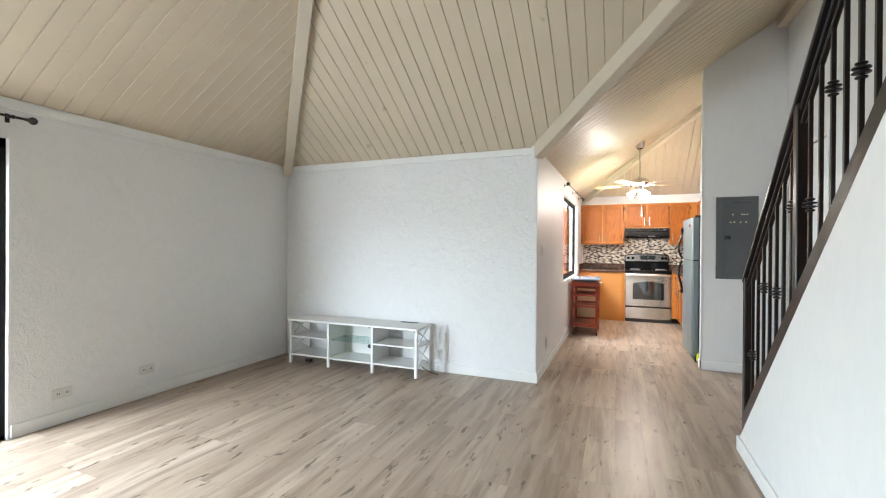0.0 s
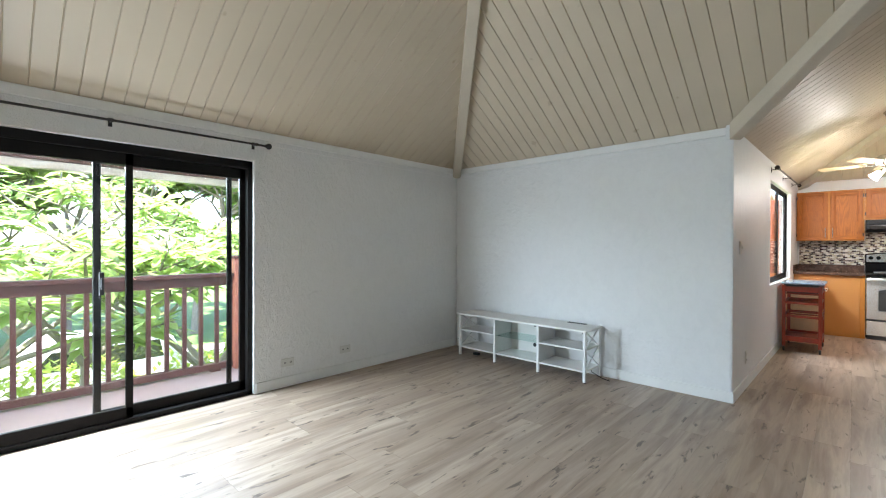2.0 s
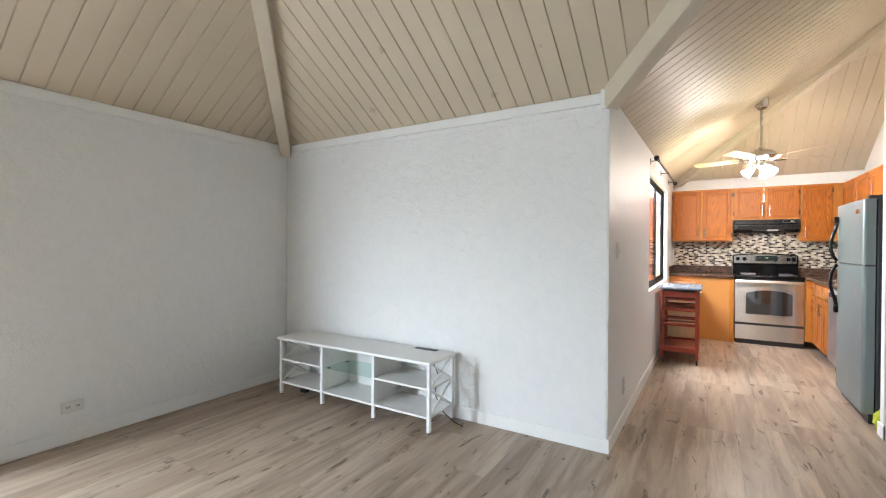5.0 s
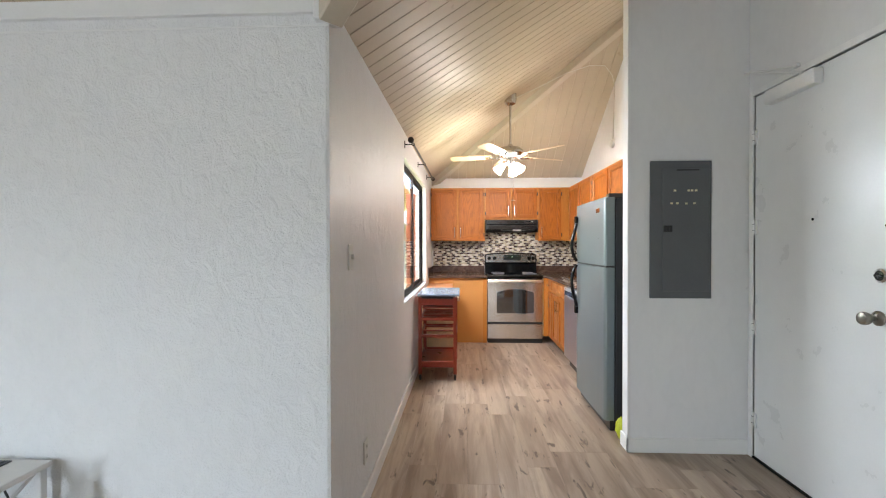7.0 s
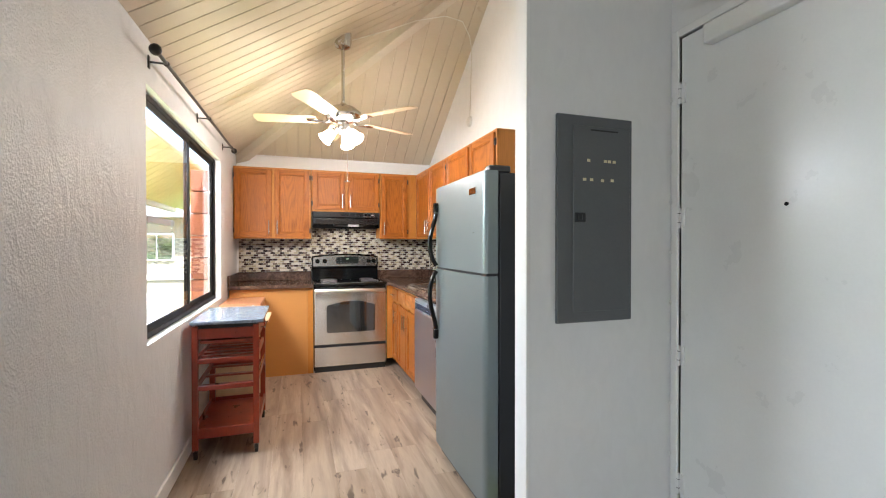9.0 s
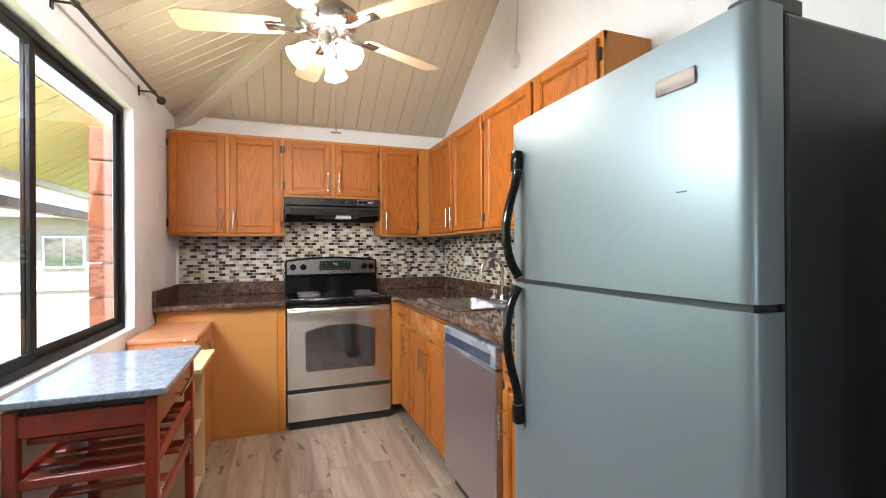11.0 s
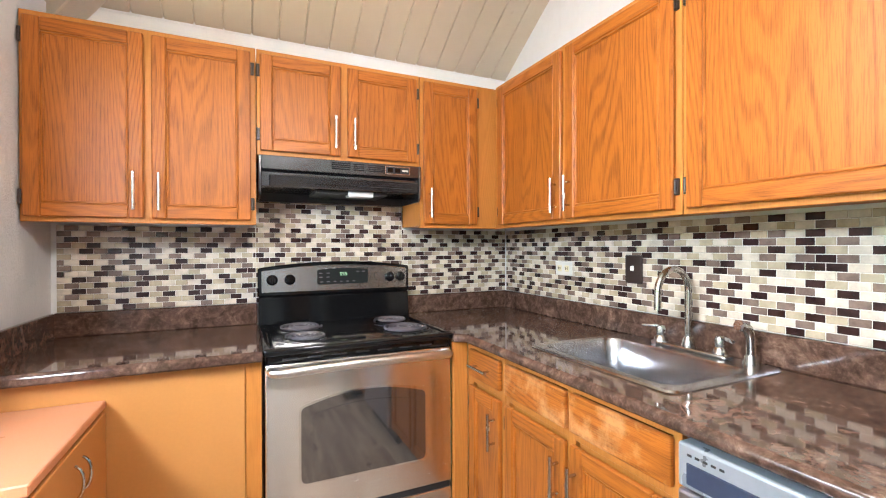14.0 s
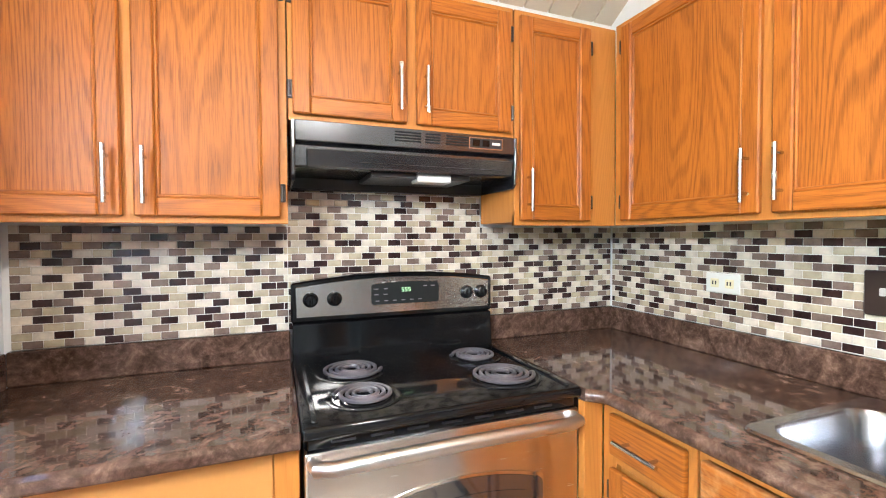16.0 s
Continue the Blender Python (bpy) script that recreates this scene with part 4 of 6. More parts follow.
part("window_rim", arch_plate(0.385, 0.895, 0.398, 0.735, 0.035, SF - 0.011, SF), CHROME, odoor, "bright trim round the oven window")
part("oven_window", arch_plate(0.393, 0.887, 0.406, 0.727, 0.035, SF - 0.013, SF), DARKGLASS, odoor, "dark oven window glass")
part("window_tint", arch_plate(0.437, 0.843, 0.44, 0.685, 0.02, SF - 0.0145, SF), DARKGLASS, odoor)
hz = 0.838
bm = pipe([(0.29, SF - 0.008, hz - 0.004), (0.295, SF - 0.04, hz - 0.002), (0.33, SF - 0.055, hz), (0.48, SF - 0.062, hz + 0.006), (0.64, SF - 0.064, hz + 0.008), (0.8, SF - 0.062, hz + 0.006), (0.945, SF - 0.055, hz), (0.983, SF - 0.04, hz - 0.002), (0.988, SF - 0.008, hz - 0.004)], 0.0175, 14)
part("oven_handle", bm, HANDLE, odoor, "stainless towel-bar oven handle", smooth=True)
part("gap", cube((SX0 + 0.006, SF + 0.004, 0.255), (SX1 - 0.006, SF + 0.028, 0.285)), BLACK_M, stove)
part("storage_drawer", cube((SX0 + 0.004, SF - 0.006, 0.06), (SX1 - 0.004, SF + 0.03, 0.258), 0.006, 2), STEEL, stove, "brushed stainless drawer front")
part("kick_plate", cube((SX0 + 0.01, SF + 0.012, 0.0), (SX1 - 0.01, SF + 0.04, 0.06), 0.003), BLACK_M, stove)
# backguard
part("backguard", prism([(9.325, 0.915), (9.25, 0.915), (9.262, 1.045), (9.285, 1.05), (9.325, 1.06)], 0, SX0, SX1, 0.002), BLACK, stove)
bm = bmesh.new()
outer = []
for i in range(17):
    s = i / 16
    outer.append((SX0 - 0.004 + s * (SX1 - SX0 + 0.008), 1.185 + 0.028 * 4 * s * (1 - s)))
poly = [(SX0 - 0.004, 1.05)] + outer + [(SX1 + 0.004, 1.05)]
part("control_housing", prism(poly, 1, 9.262, 9.325, 0.006), BLACK, stove, "black control housing with arched top")
inner = [(SX0 + 0.012, 1.068)] + [(SX0 + 0.012 + i / 16 * (SX1 - SX0 - 0.024), 1.172 + 0.026 * 4 * i / 16 * (1 - i / 16)) for i in range(17)] + [(SX1 - 0.012, 1.068)]
fascia = part("control_fascia", prism(inner, 1, 9.256, 9.263, 0.002), STEEL_H, stove, "brushed stainless control fascia")
part("clock_rim", arch_plate(0.53, 0.792, 1.096, 1.182, 0.006, 9.2535, 9.257, 0.012), SATIN, fascia, "thin silver rim round the clock")
part("clock_window", arch_plate(0.533, 0.789, 1.099, 1.179, 0.006, 9.2525, 9.257, 0.011), DWDARK, fascia, "dark grey clock display")
for k in range(3):
    x = 0.645 + k * 0.0125
    bm = bmesh.new()
    for z0, z1, x0, x1 in ((1.1425, 1.144, 0, 0.008), (1.149, 1.1505, 0, 0.008), (1.1555, 1.157, 0, 0.008), (1.149, 1.157, 0, 0.0015), (1.1425, 1.1505, 0.0065, 0.008)):
        cube((x + x0, 9.2505, z0), (x + x1, 9.2527, z1), bm=bm)
    part("digit", bm, GREEN_D, fascia, "green lit clock digit")
for i in range(6):
    part("touch_key", cube((0.548 + i * 0.032, 9.2518, 1.110), (0.562 + i * 0.032, 9.2528, 1.1135), 0.0004), COIL, fascia)
for x, z in ((0.55, 1.155), (0.585, 1.155), (0.735, 1.16), (0.765, 1.16), (0.55, 1.135), (0.585, 1.135)):
    part("touch_key", cube((x - 0.007, 9.2518, z - 0.0018), (x + 0.008, 9.2528, z + 0.0018), 0.0004), COIL, fascia)
part("badge", lathe([(0.009, 0), (0.008, 0.002)], (0.66, 9.257, 1.079), pose(0, 0, 0, 90), 16), SATIN, fascia)
for x in (0.325, 0.405, 0.905, 0.965):
    bm = lathe([(0.026, 0), (0.025, 0.006), (0.019, 0.01), (0.018, 0.024), (0.015, 0.027)], (x, 9.256, 1.128), pose(0, 0, 0, 90), 20)
    cube((x - 0.005, 9.222, 1.11), (x + 0.005, 9.235, 1.146), 0.003, bm=bm)
    part("knob", bm, BLACK, fascia, "black control knob", smooth=True)
# coil burners in drip bowls
for x, y, r in ((0.435, 9.09, 0.092), (0.43, 8.86, 0.078), (0.862, 9.1, 0.075), (0.852, 8.875, 0.096)):
    bowl = part("drip_bowl", lathe([(r + 0.022, 0.0), (r + 0.022, 0.003), (r + 0.014, 0.0045), (r + 0.004, 0.001), (0.02, 0.0005)], (x, y, 0.917), None, 32), BLACK, stove, "black drip bowl with raised rim", smooth=True)
    turns = 4 if r > 0.085 else 3.5
    pts = []
    for i in range(int(turns * 22)):
        a = i / 22 * 2 * math.pi
        rr = 0.02 + (r - 0.02) * i / (turns * 22)
        pts.append((x + rr * math.cos(a), y + rr * math.sin(a), 0.928))
    pts.append((pts[-1][0], min(pts[-1][1] + 0.02, 9.24), 0.92))
    part("coil", pipe(pts, 0.0056, 6), COIL, bowl, "spiral heating coil", smooth=True)

# counters
cl = thing("countertop", (-0.1, 9.0, 0.875), "brown stone-look laminate countertop by the window wall", "countertop")
part("slab", prism([(8.700, 0.878), (8.695, 0.885), (8.695, 0.905), (8.705, 0.915), (TY, 0.915), (TY, 0.878)], 0, kx(9) + 0.003, SX0 - 0.005, 0.002), COUNTER, cl)
part("upstand", cube((kx(9) + 0.02, TY - 0.02, 0.915), (SX0 - 0.005, TY + 0.008, 1.015), 0.004), COUNTER, cl)
part("side_upstand", prism([(kx(8.7) + 0.003, 8.7), (kx(8.7) + 0.023, 8.7), (kx(9.31) + 0.023, 9.31), (kx(9.31) + 0.003, 9.31)], 2, 0.88, 1.015, 0.003), COUNTER, cl)
cr = thing("countertop", (1.36, 8.0, 0.875), "brown stone-look laminate L-shaped countertop with sink", "countertop")
SKX0, SKX1, SKY0, SKY1 = 1.16, 1.625, 7.775, 8.37
bm = bmesh.new()
EX = 1.058
for x0, x1, y0, y1 in ((EX, SKX0 + 0.015, 6.765, 8.66), (SKX1 - 0.015, TX - 0.001, 6.765, 8.66), (SKX0 + 0.015, SKX1 - 0.015, 6.765, SKY0 + 0.015), (SKX0 + 0.015, SKX1 - 0.015, SKY1 - 0.015, 8.66)):
    cube((x0, y0, 0.878), (x1, y1, 0.915), 0.0, bm=bm)
prism([(SX1 + 0.005, 8.70), (EX, 8.66), (TX - 0.001, 8.66), (TX - 0.001, TY), (SX1 + 0.005, TY)], 2, 0.878, 0.915, bm=bm)
bmesh.ops.remove_doubles(bm, verts=bm.verts, dist=0.0005)
part("slab", bm, COUNTER, cr)
bm = pipe([(EX + 0.004, 6.765, 0.8965), (EX + 0.004, 8.655, 0.8965), (SX1 + 0.009, 8.70, 0.8965)], 0.0185, 14)
part("rolled_edge", bm, COUNTER, cr, "rounded laminate front edge", smooth=True)
bm = cube((TX - 0.022, 6.765, 0.915), (TX + 0.004, TY - 0.022, 1.015), 0.004)
cube((SX1 + 0.005, TY - 0.02, 0.915), (TX - 0.001, TY + 0.008, 1.015), 0.004, bm=bm)
part("upstand", bm, COUNTER, cr)

# base cabinets
lc = thing("base_cabinet", (-0.1, 9.0, 0), "tan laminate base cabinet under the counter by the window", "base cabinet")
part("carcass", cube((kx(8.9) + 0.005, 8.76, 0.0), (SX0 - 0.006, TY, 0.878)), PANEL, lc)
part("front_panel", cube((kx(8.7) + 0.012, 8.744, 0.0), (0.205, 8.762, 0.876), 0.002), PANEL, lc)
part("end_stile", cube((0.207, 8.74, 0.0), (SX0 - 0.006, 8.762, 0.876), 0.002), OAK_F, lc)


def base_unit(u0, u1, fronts, doors, label, stiles):
    cab = thing("base_cabinet", BASE.at((u0 + u1) / 2, -0.3, 0), label, "base cabinet", "oak base cabinets")
    part("body", BASE.box(u0, u1, -0.598, -0.018, 0.1, 0.72 if u0 == 7.69 else 0.876), OAK_F, cab)
    bm = bmesh.new()
    for a, b in stiles:
        BASE.box(a, b, -0.019, 0, 0.1, 0.876, 0.0015, bm)
    for z0, z1 in ((0.1, 0.13), (0.715, 0.74), (0.855, 0.876)):
        BASE.box(u0, u1, -0.0185, -0.0005, z0, z1, 0.0015, bm)
    part("face_frame", bm, OAK_F, cab)
    part("toe_kick", BASE.box(u0, u1, -0.09, -0.075, 0.0, 0.1), BLACK_M, cab, "dark recessed toe kick")
    for a, b, pull in fronts:
        drawer_front(BASE, cab, a, b, 0.742, 0.856, pull, OAK_H if pull else OAK_W)
    for a, b, h in doors:
        cabinet_door(BASE, cab, a, b, 0.118, 0.705, h, True, False)
    return cab


base_unit(8.405, 8.70, [(8.422, 8.66, True)], [(8.422, 8.66, -1)], "narrow oak base cabinet with one drawer beside the stove", [(8.405, 8.43), (8.65, 8.70)])
base_unit(7.69, 8.40, [(8.058, 8.385, False), (7.705, 8.038, False)], [(8.058, 8.385, -1), (7.705, 8.038, 1)], "worn oak sink base cabinet with double doors", [(7.69, 7.712), (8.03, 8.066), (8.378, 8.40)])
base_unit(6.765, 7.066, [(6.783, 7.05, True)], [(6.783, 7.05, 1)], "oak base cabinet with drawer beside the refrigerator", [(6.765, 6.792), (7.04, 7.066)])
cab = thing("filler_panel", (1.045, 8.74, 0), "oak filler panel between stove and base cabinets", "filler panel")
part("board", cube((1.016, 8.702, 0.1), (1.082, 8.73, 0.876), 0.002), OAK_F, cab)

# dishwasher
dw = thing("dishwasher", (1.3, 7.38, 0), "dark stainless dishwasher with silver control band", "dishwasher")
part("tub", cube((1.1, 7.072, 0.1), (1.66, 7.684, 0.872), 0.0), BLACK_M, dw)
part("door", cube((1.046, 7.082, 0.11), (1.1, 7.676, 0.768), 0.008, 2), DWFACE, dw, "dark brushed stainless door")
band = part("control_band", cube((1.048, 7.082, 0.772), (1.1, 7.676, 0.866), 0.006, 2), DWBAND, dw, "silver control band")
part("display_strip", cube((1.0455, 7.125, 0.782), (1.05, 7.655, 0.828), 0.002), surface("navy_control_strip", (0.035, 0.045, 0.075), 0.2), band, "dark navy control strip")
for i in range(7):
    part("button", cube((1.0448, 7.16 + i * 0.026, 0.80), (1.047, 7.169 + i * 0.026, 0.803), 0.0005), DWBAND, band)
for i in range(5):
    part("vent_slot", cube((1.0465, 7.575 + i * 0.017, 0.842), (1.05, 7.585 + i * 0.017, 0.847), 0.0005), BLACK_M, band)
part("handle_recess", ball((1.05, 7.40, 0.766), 0.042, (0.16, 1.0, 0.42), 18), DWBAND, dw, "scooped silver door pull", smooth=True)
part("kick_plate", cube((1.11, 7.08, 0.0), (1.14, 7.68, 0.11)), BLACK_M, dw)

# sink and taps
sink = thing("sink", (1.39, 8.11, 0.75), "single-bowl stainless drop-in sink", "sink")


def rounded(x0, x1, y0, y1, r, z, n=5):
    pts = []
    for cx, cy, a0 in ((x1 - r, y1 - r, 0), (x0 + r, y1 - r, 90), (x0 + r, y0 + r, 180), (x1 - r, y0 + r, 270)):
        pts += [Vector((cx + r * math.cos(radians(a0 + 90 * i / n)), cy + r * math.sin(radians(a0 + 90 * i / n)), z)) for i in range(n + 1)]
    return pts


bm = bmesh.new()
rings = [rounded(SKX0, SKX1 + 0.02, SKY0, SKY1, 0.03, 0.9165), rounded(SKX0 + 0.004, SKX1 + 0.016, SKY0 + 0.004, SKY1 - 0.004, 0.03, 0.922),
         rounded(SKX0 + 0.03, SKX1 - 0.085, SKY0 + 0.03, SKY1 - 0.03, 0.06, 0.922), rounded(SKX0 + 0.036, SKX1 - 0.091, SKY0 + 0.036, SKY1 - 0.036, 0.06, 0.912),
         rounded(SKX0 + 0.045, SKX1 - 0.1, SKY0 + 0.045, SKY1 - 0.045, 0.06, 0.78), rounded(SKX0 + 0.08, SKX1 - 0.135, SKY0 + 0.08, SKY1 - 0.08, 0.05, 0.75)]
vr = [[bm.verts.new(p) for p in ring] for ring in rings]
for a, b in zip(vr, vr[1:]):
    for i in range(len(a)):
        bm.faces.new((a[i], a[(i + 1) % len(a)], b[(i + 1) % len(a)], b[i]))
bm.faces.new(vr[-1])
bmesh.ops.recalc_face_normals(bm, faces=bm.faces)
part("basin", bm, surface("sink_steel", (0.46, 0.46, 0.48), 0.25, 1.0, 0.04, 3, 40, 0.0), sink, smooth=True)
part("drain", lathe([(0.045, 0.0), (0.04, 0.004), (0.015, 0.001)], (1.36, 8.07, 0.7505)), CHROME, sink, smooth=True)
TAPX = 1.605
tap = thing("faucet", (TAPX, 8.055, 0.922), "brushed nickel gooseneck kitchen faucet with two levers", "faucet")
part("deck_plate", cube((TAPX - 0.026, 7.915, 0.922), (TAPX + 0.026, 8.195, 0.934), 0.008, 3), SATIN, tap, smooth=True)
path = [(TAPX, 8.055, 0.934), (TAPX, 8.055, 1.13)] + [tuple(p) for p in arc((TAPX - 0.075, 8.055, 1.13), 0.075, 0, 175, 14, (1, 0, 0), (0, 0, 1))] + [(TAPX - 0.152, 8.055, 1.07)]
part("spout", pipe(path, 0.0115, 14), SATIN, tap, smooth=True)
part("spout_base", lathe([(0.022, 0), (0.02, 0.02), (0.013, 0.035)], (TAPX, 8.055, 0.934)), SATIN, tap, smooth=True)
for y, s in ((8.165, 1), (7.945, -1)):
    bm = lathe([(0.024, 0), (0.022, 0.012), (0.014, 0.022), (0.016, 0.045), (0.012, 0.055)], (TAPX, y, 0.934))
    pipe([(TAPX, y, 0.985), (TAPX - 0.01, y + s * 0.02, 0.988), (TAPX - 0.025, y + s * 0.06, 0.985)], 0.007, 10, bm, 0.005)
    part("lever", bm, SATIN, tap, smooth=True)
spray = thing("side_sprayer", (TAPX, 7.85, 0.922), "brushed nickel side sprayer beside the faucet", "sprayer")
part("holder", lathe([(0.022, 0), (0.02, 0.012), (0.016, 0.03)], (TAPX, 7.85, 0.922)), SATIN, spray, smooth=True)
part("wand", pipe([(TAPX, 7.85, 0.95), (TAPX, 7.85, 1.0), (TAPX - 0.012, 7.852, 1.03), (TAPX - 0.05, 7.857, 1.045)], 0.013, 12, None, 0.016), SATIN, spray, smooth=True)

# refrigerator
FRX, FY0, FY1 = 0.932, 5.962, 6.738
fr = thing("refrigerator", (1.28, 6.25, 0), "silver top-freezer refrigerator with black sides and handles", "refrigerator")
part("body", cube((FRX + 0.075, FY0, 0.03), (1.66, FY1, 1.655), 0.008, 2), BLACK_M, fr, "black textured cabinet")
for z0, z1 in ((1.176, 1.662), (0.075, 1.162)):
    pts = [(FRX + 0.068, FY0), (FRX + 0.02, FY0)] + [(FRX + 0.02 - 0.02 * math.sin(radians(90 * i / 6)), FY0 + 0.035 * (1 - math.cos(radians(90 * i / 6)))) for i in range(1, 7)]
    pts += [(FRX - 0.004, FY0 + 0.2), (FRX - 0.004, FY1 - 0.2)]
    pts += [(FRX + 0.02 - 0.02 * math.cos(radians(90 * i / 6)), FY1 - 0.035 * (1 - math.sin(radians(90 * i / 6)))) for i in range(0, 7)] + [(FRX + 0.068, FY1)]
    part("freezer_door" if z0 > 1 else "fridge_door", prism(pts, 2, z0, z1), FRIDGE, fr, "silver painted steel door", smooth=True)
part("door_gap", cube((FRX + 0.012, FY0 + 0.012, 1.155), (FRX + 0.07, FY1 - 0.012, 1.185)), BLACK_M, fr)
part("toe_grille", cube((FRX + 0.04, FY0 + 0.01, 0.0), (FRX + 0.1, FY1 - 0.01, 0.075), 0.004), BLACK_M, fr)
part("hinge_cover", cube((FRX + 0.03, FY0 + 0.01, 1.655), (FRX + 0.14, FY0 + 0.07, 1.69), 0.006), BLACK_M, fr)
hy = FY1 - 0.066
for z0, z1, up in ((1.185, 1.53, True), (0.77, 1.15, False)):
    a, b = (z0, z1) if up else (z1, z0)
    zs = [a + (b - a) * i / 10 for i in range(11)]
    out = [0.012 + 0.042 * math.sin(math.pi * min(1, i / 10 * 1.12) ** 0.8) if i < 9 else 0.016 for i in range(11)]
    bm = pipe([(FRX - o, hy, z) for o, z in zip(out, zs)], 0.0135, 12)
    bmesh.ops.scale(bm, vec=(1, 1.2, 1), verts=bm.verts, space=Matrix.Translation((0, -hy, 0)))
    e = zs[-1]
    cube((FRX - 0.03, hy - 0.016, min(e, e + (0.02 if up else -0.02)) - 0.02), (FRX - 0.001, hy + 0.016, max(e, e + (0.02 if up else -0.02)) + 0.02), 0.006, 2, bm=bm)
    hd = part("handle", bm, BLACK, fr, "curved black door handle", smooth=True)
    k = 1 if up else -1
    part("handle_trim", cube((FRX - 0.0312, hy - 0.0168, e - k * 0.021 - 0.0015), (FRX - 0.002, hy + 0.0168, e - k * 0.021 + 0.0015)), CHROME, hd, "thin chrome line")
part("badge", cube((FRX - 0.0065, FY0 + 0.1, 1.562), (FRX - 0.003, FY0 + 0.187, 1.594), 0.001), CHROME, fr, "small chrome badge")
part("dent_scratch", cube((FRX - 0.0048, FY0 + 0.12, 1.37), (FRX - 0.0035, FY0 + 0.142, 1.3725)), BLACK_M, fr)
gl = thing("cleaning_glove", (1.03, 5.84, 0), "crumpled yellow-green rubber glove beside the refrigerator", "glove")
bm = bmesh.new()
bmesh.ops.create_icosphere(bm, subdivisions=3, radius=0.05)
for v in bm.verts:
    k = 1 + 0.35 * noise.noise(v.co * 45)
    v.co = Vector((1.01 + v.co.x * 0.8 * k, 5.842 + v.co.y * 0.7 * k, 0.075 + v.co.z * 1.45 * k))
part("glove_body", bm, YELLOW, gl, smooth=True)

# kitchen cart
CX0, CX1, CY0, CY1 = -0.512, -0.1, 7.05, 7.69
cart = thing("kitchen_cart", ((CX0 + CX1) / 2, 7.37, 0), "red-stained wooden kitchen cart with grey granite top", "kitchen cart")
part("granite_top", cube((CX0, CY0, 0.825), (CX1, CY1, 0.848), 0.005, 2), GRANITE, cart, "grey granite slab top")
lx0, lx1, ly0, ly1, lw = CX0 + 0.025, CX1 - 0.045, CY0 + 0.03, CY1 - 0.03, 0.034
for x in (lx0, lx1):
    for y in (ly0, ly1):
        part("leg", cube((x - lw / 2, y - lw / 2, 0.062), (x + lw / 2, y + lw / 2, 0.815), 0.003), REDWOOD, cart)
        bm = rod((x, y, 0.03), (x, y, 0.07), 0.006)
        cube((x - 0.012, y - 0.014, 0.028), (x + 0.012, y + 0.02, 0.054), 0.004, bm=bm)
        cs = part("caster", bm, BLACK_M, cart, "small black swivel caster")
        part("wheel", rod((x - 0.009, y + 0.008, 0.023), (x + 0.009, y + 0.008, 0.023), 0.023, seg=18), TYRE, cs, smooth=True)
for y in (ly0, ly1):
    part("apron", cube((lx0, y - 0.01, 0.735), (lx1, y + 0.01, 0.8), 0.003), REDWOOD, cart)
part("side_apron", cube((lx0 - 0.01, ly0, 0.735), (lx0 + 0.01, ly1, 0.8), 0.003), REDWOOD, cart)
dr = part("drawer", cube((lx1 - 0.012, ly0 + 0.02, 0.71), (lx1 + 0.01, ly1 - 0.02, 0.8), 0.004), REDWOOD, cart)
part("drawer_box", cube((lx0 + 0.02, ly0 + 0.03, 0.7), (lx1 - 0.01, ly1 - 0.03, 0.72), 0.002), REDWOOD, cart)
bm = rod((lx1 + 0.04, 7.27, 0.757), (lx1 + 0.04, 7.5, 0.757), 0.006)
for y in (7.29, 7.48):
    rod((lx1 + 0.01, y, 0.757), (lx1 + 0.04, y, 0.757), 0.004, bm=bm)
part("handle", bm, CHROME, dr, "chrome bar handle", smooth=True)
part("sub_top", cube((lx0, ly0, 0.8), (lx1, ly1, 0.825)), BLACK_M, cart)
for z in (0.585, 0.42):
    for x in (lx0, lx1):
        part("shelf_rail", cube((x - 0.008, ly0, z), (x + 0.008, ly1, z + 0.035), 0.003), REDWOOD, cart)
    for y in (ly0, ly1):
        part("shelf_rail", cube((lx0, y - 0.008, z), (lx1, y + 0.008, z + 0.03), 0.003), REDWOOD, cart)
    for i in range(6 if z > 0.5 else 3):
        y = ly0 + 0.06 + i * (ly1 - ly0 - 0.12) / (5 if z > 0.5 else 2)
        part("slat", cube((lx0, y - 0.022, z + 0.005), (lx1, y + 0.022, z + 0.018), 0.003), REDWOOD, cart)
bm = bmesh.new()
for y in (ly0 + 0.05, ly1 - 0.05):
    pipe([(lx1 + 0.012, y, 0.5), (lx1 + 0.012, y, 0.44), (lx1 + 0.012, y, 0.36)], 0.0025, 6, bm)
pipe([(lx1 + 0.012, ly0 + 0.05, 0.5), (lx1 + 0.012, ly1 - 0.05, 0.5)], 0.003, 6, bm)
part("wire_rail", bm, CHROME, cart, "chrome wire side rail", smooth=True)
part("lower_shelf", cube((lx0 - 0.01, ly0 - 0.008, 0.145), (lx1 + 0.01, ly1 + 0.008, 0.165), 0.004), REDWOOD, cart)
bm = bmesh.new()
for x0, x1, y0, y1 in ((lx0, lx1, ly0 - 0.012, ly0 - 0.002), (lx0, lx1, ly1 + 0.002, ly1 + 0.012), (lx0 - 0.014, lx0 - 0.004, ly0, ly1), (lx1 + 0.004, lx1 + 0.014, ly0, ly1)):
    cube((x0, y0, 0.13), (x1, y1, 0.19), 0.002, bm=bm)
part("shelf_edge", bm, REDWOOD, cart)

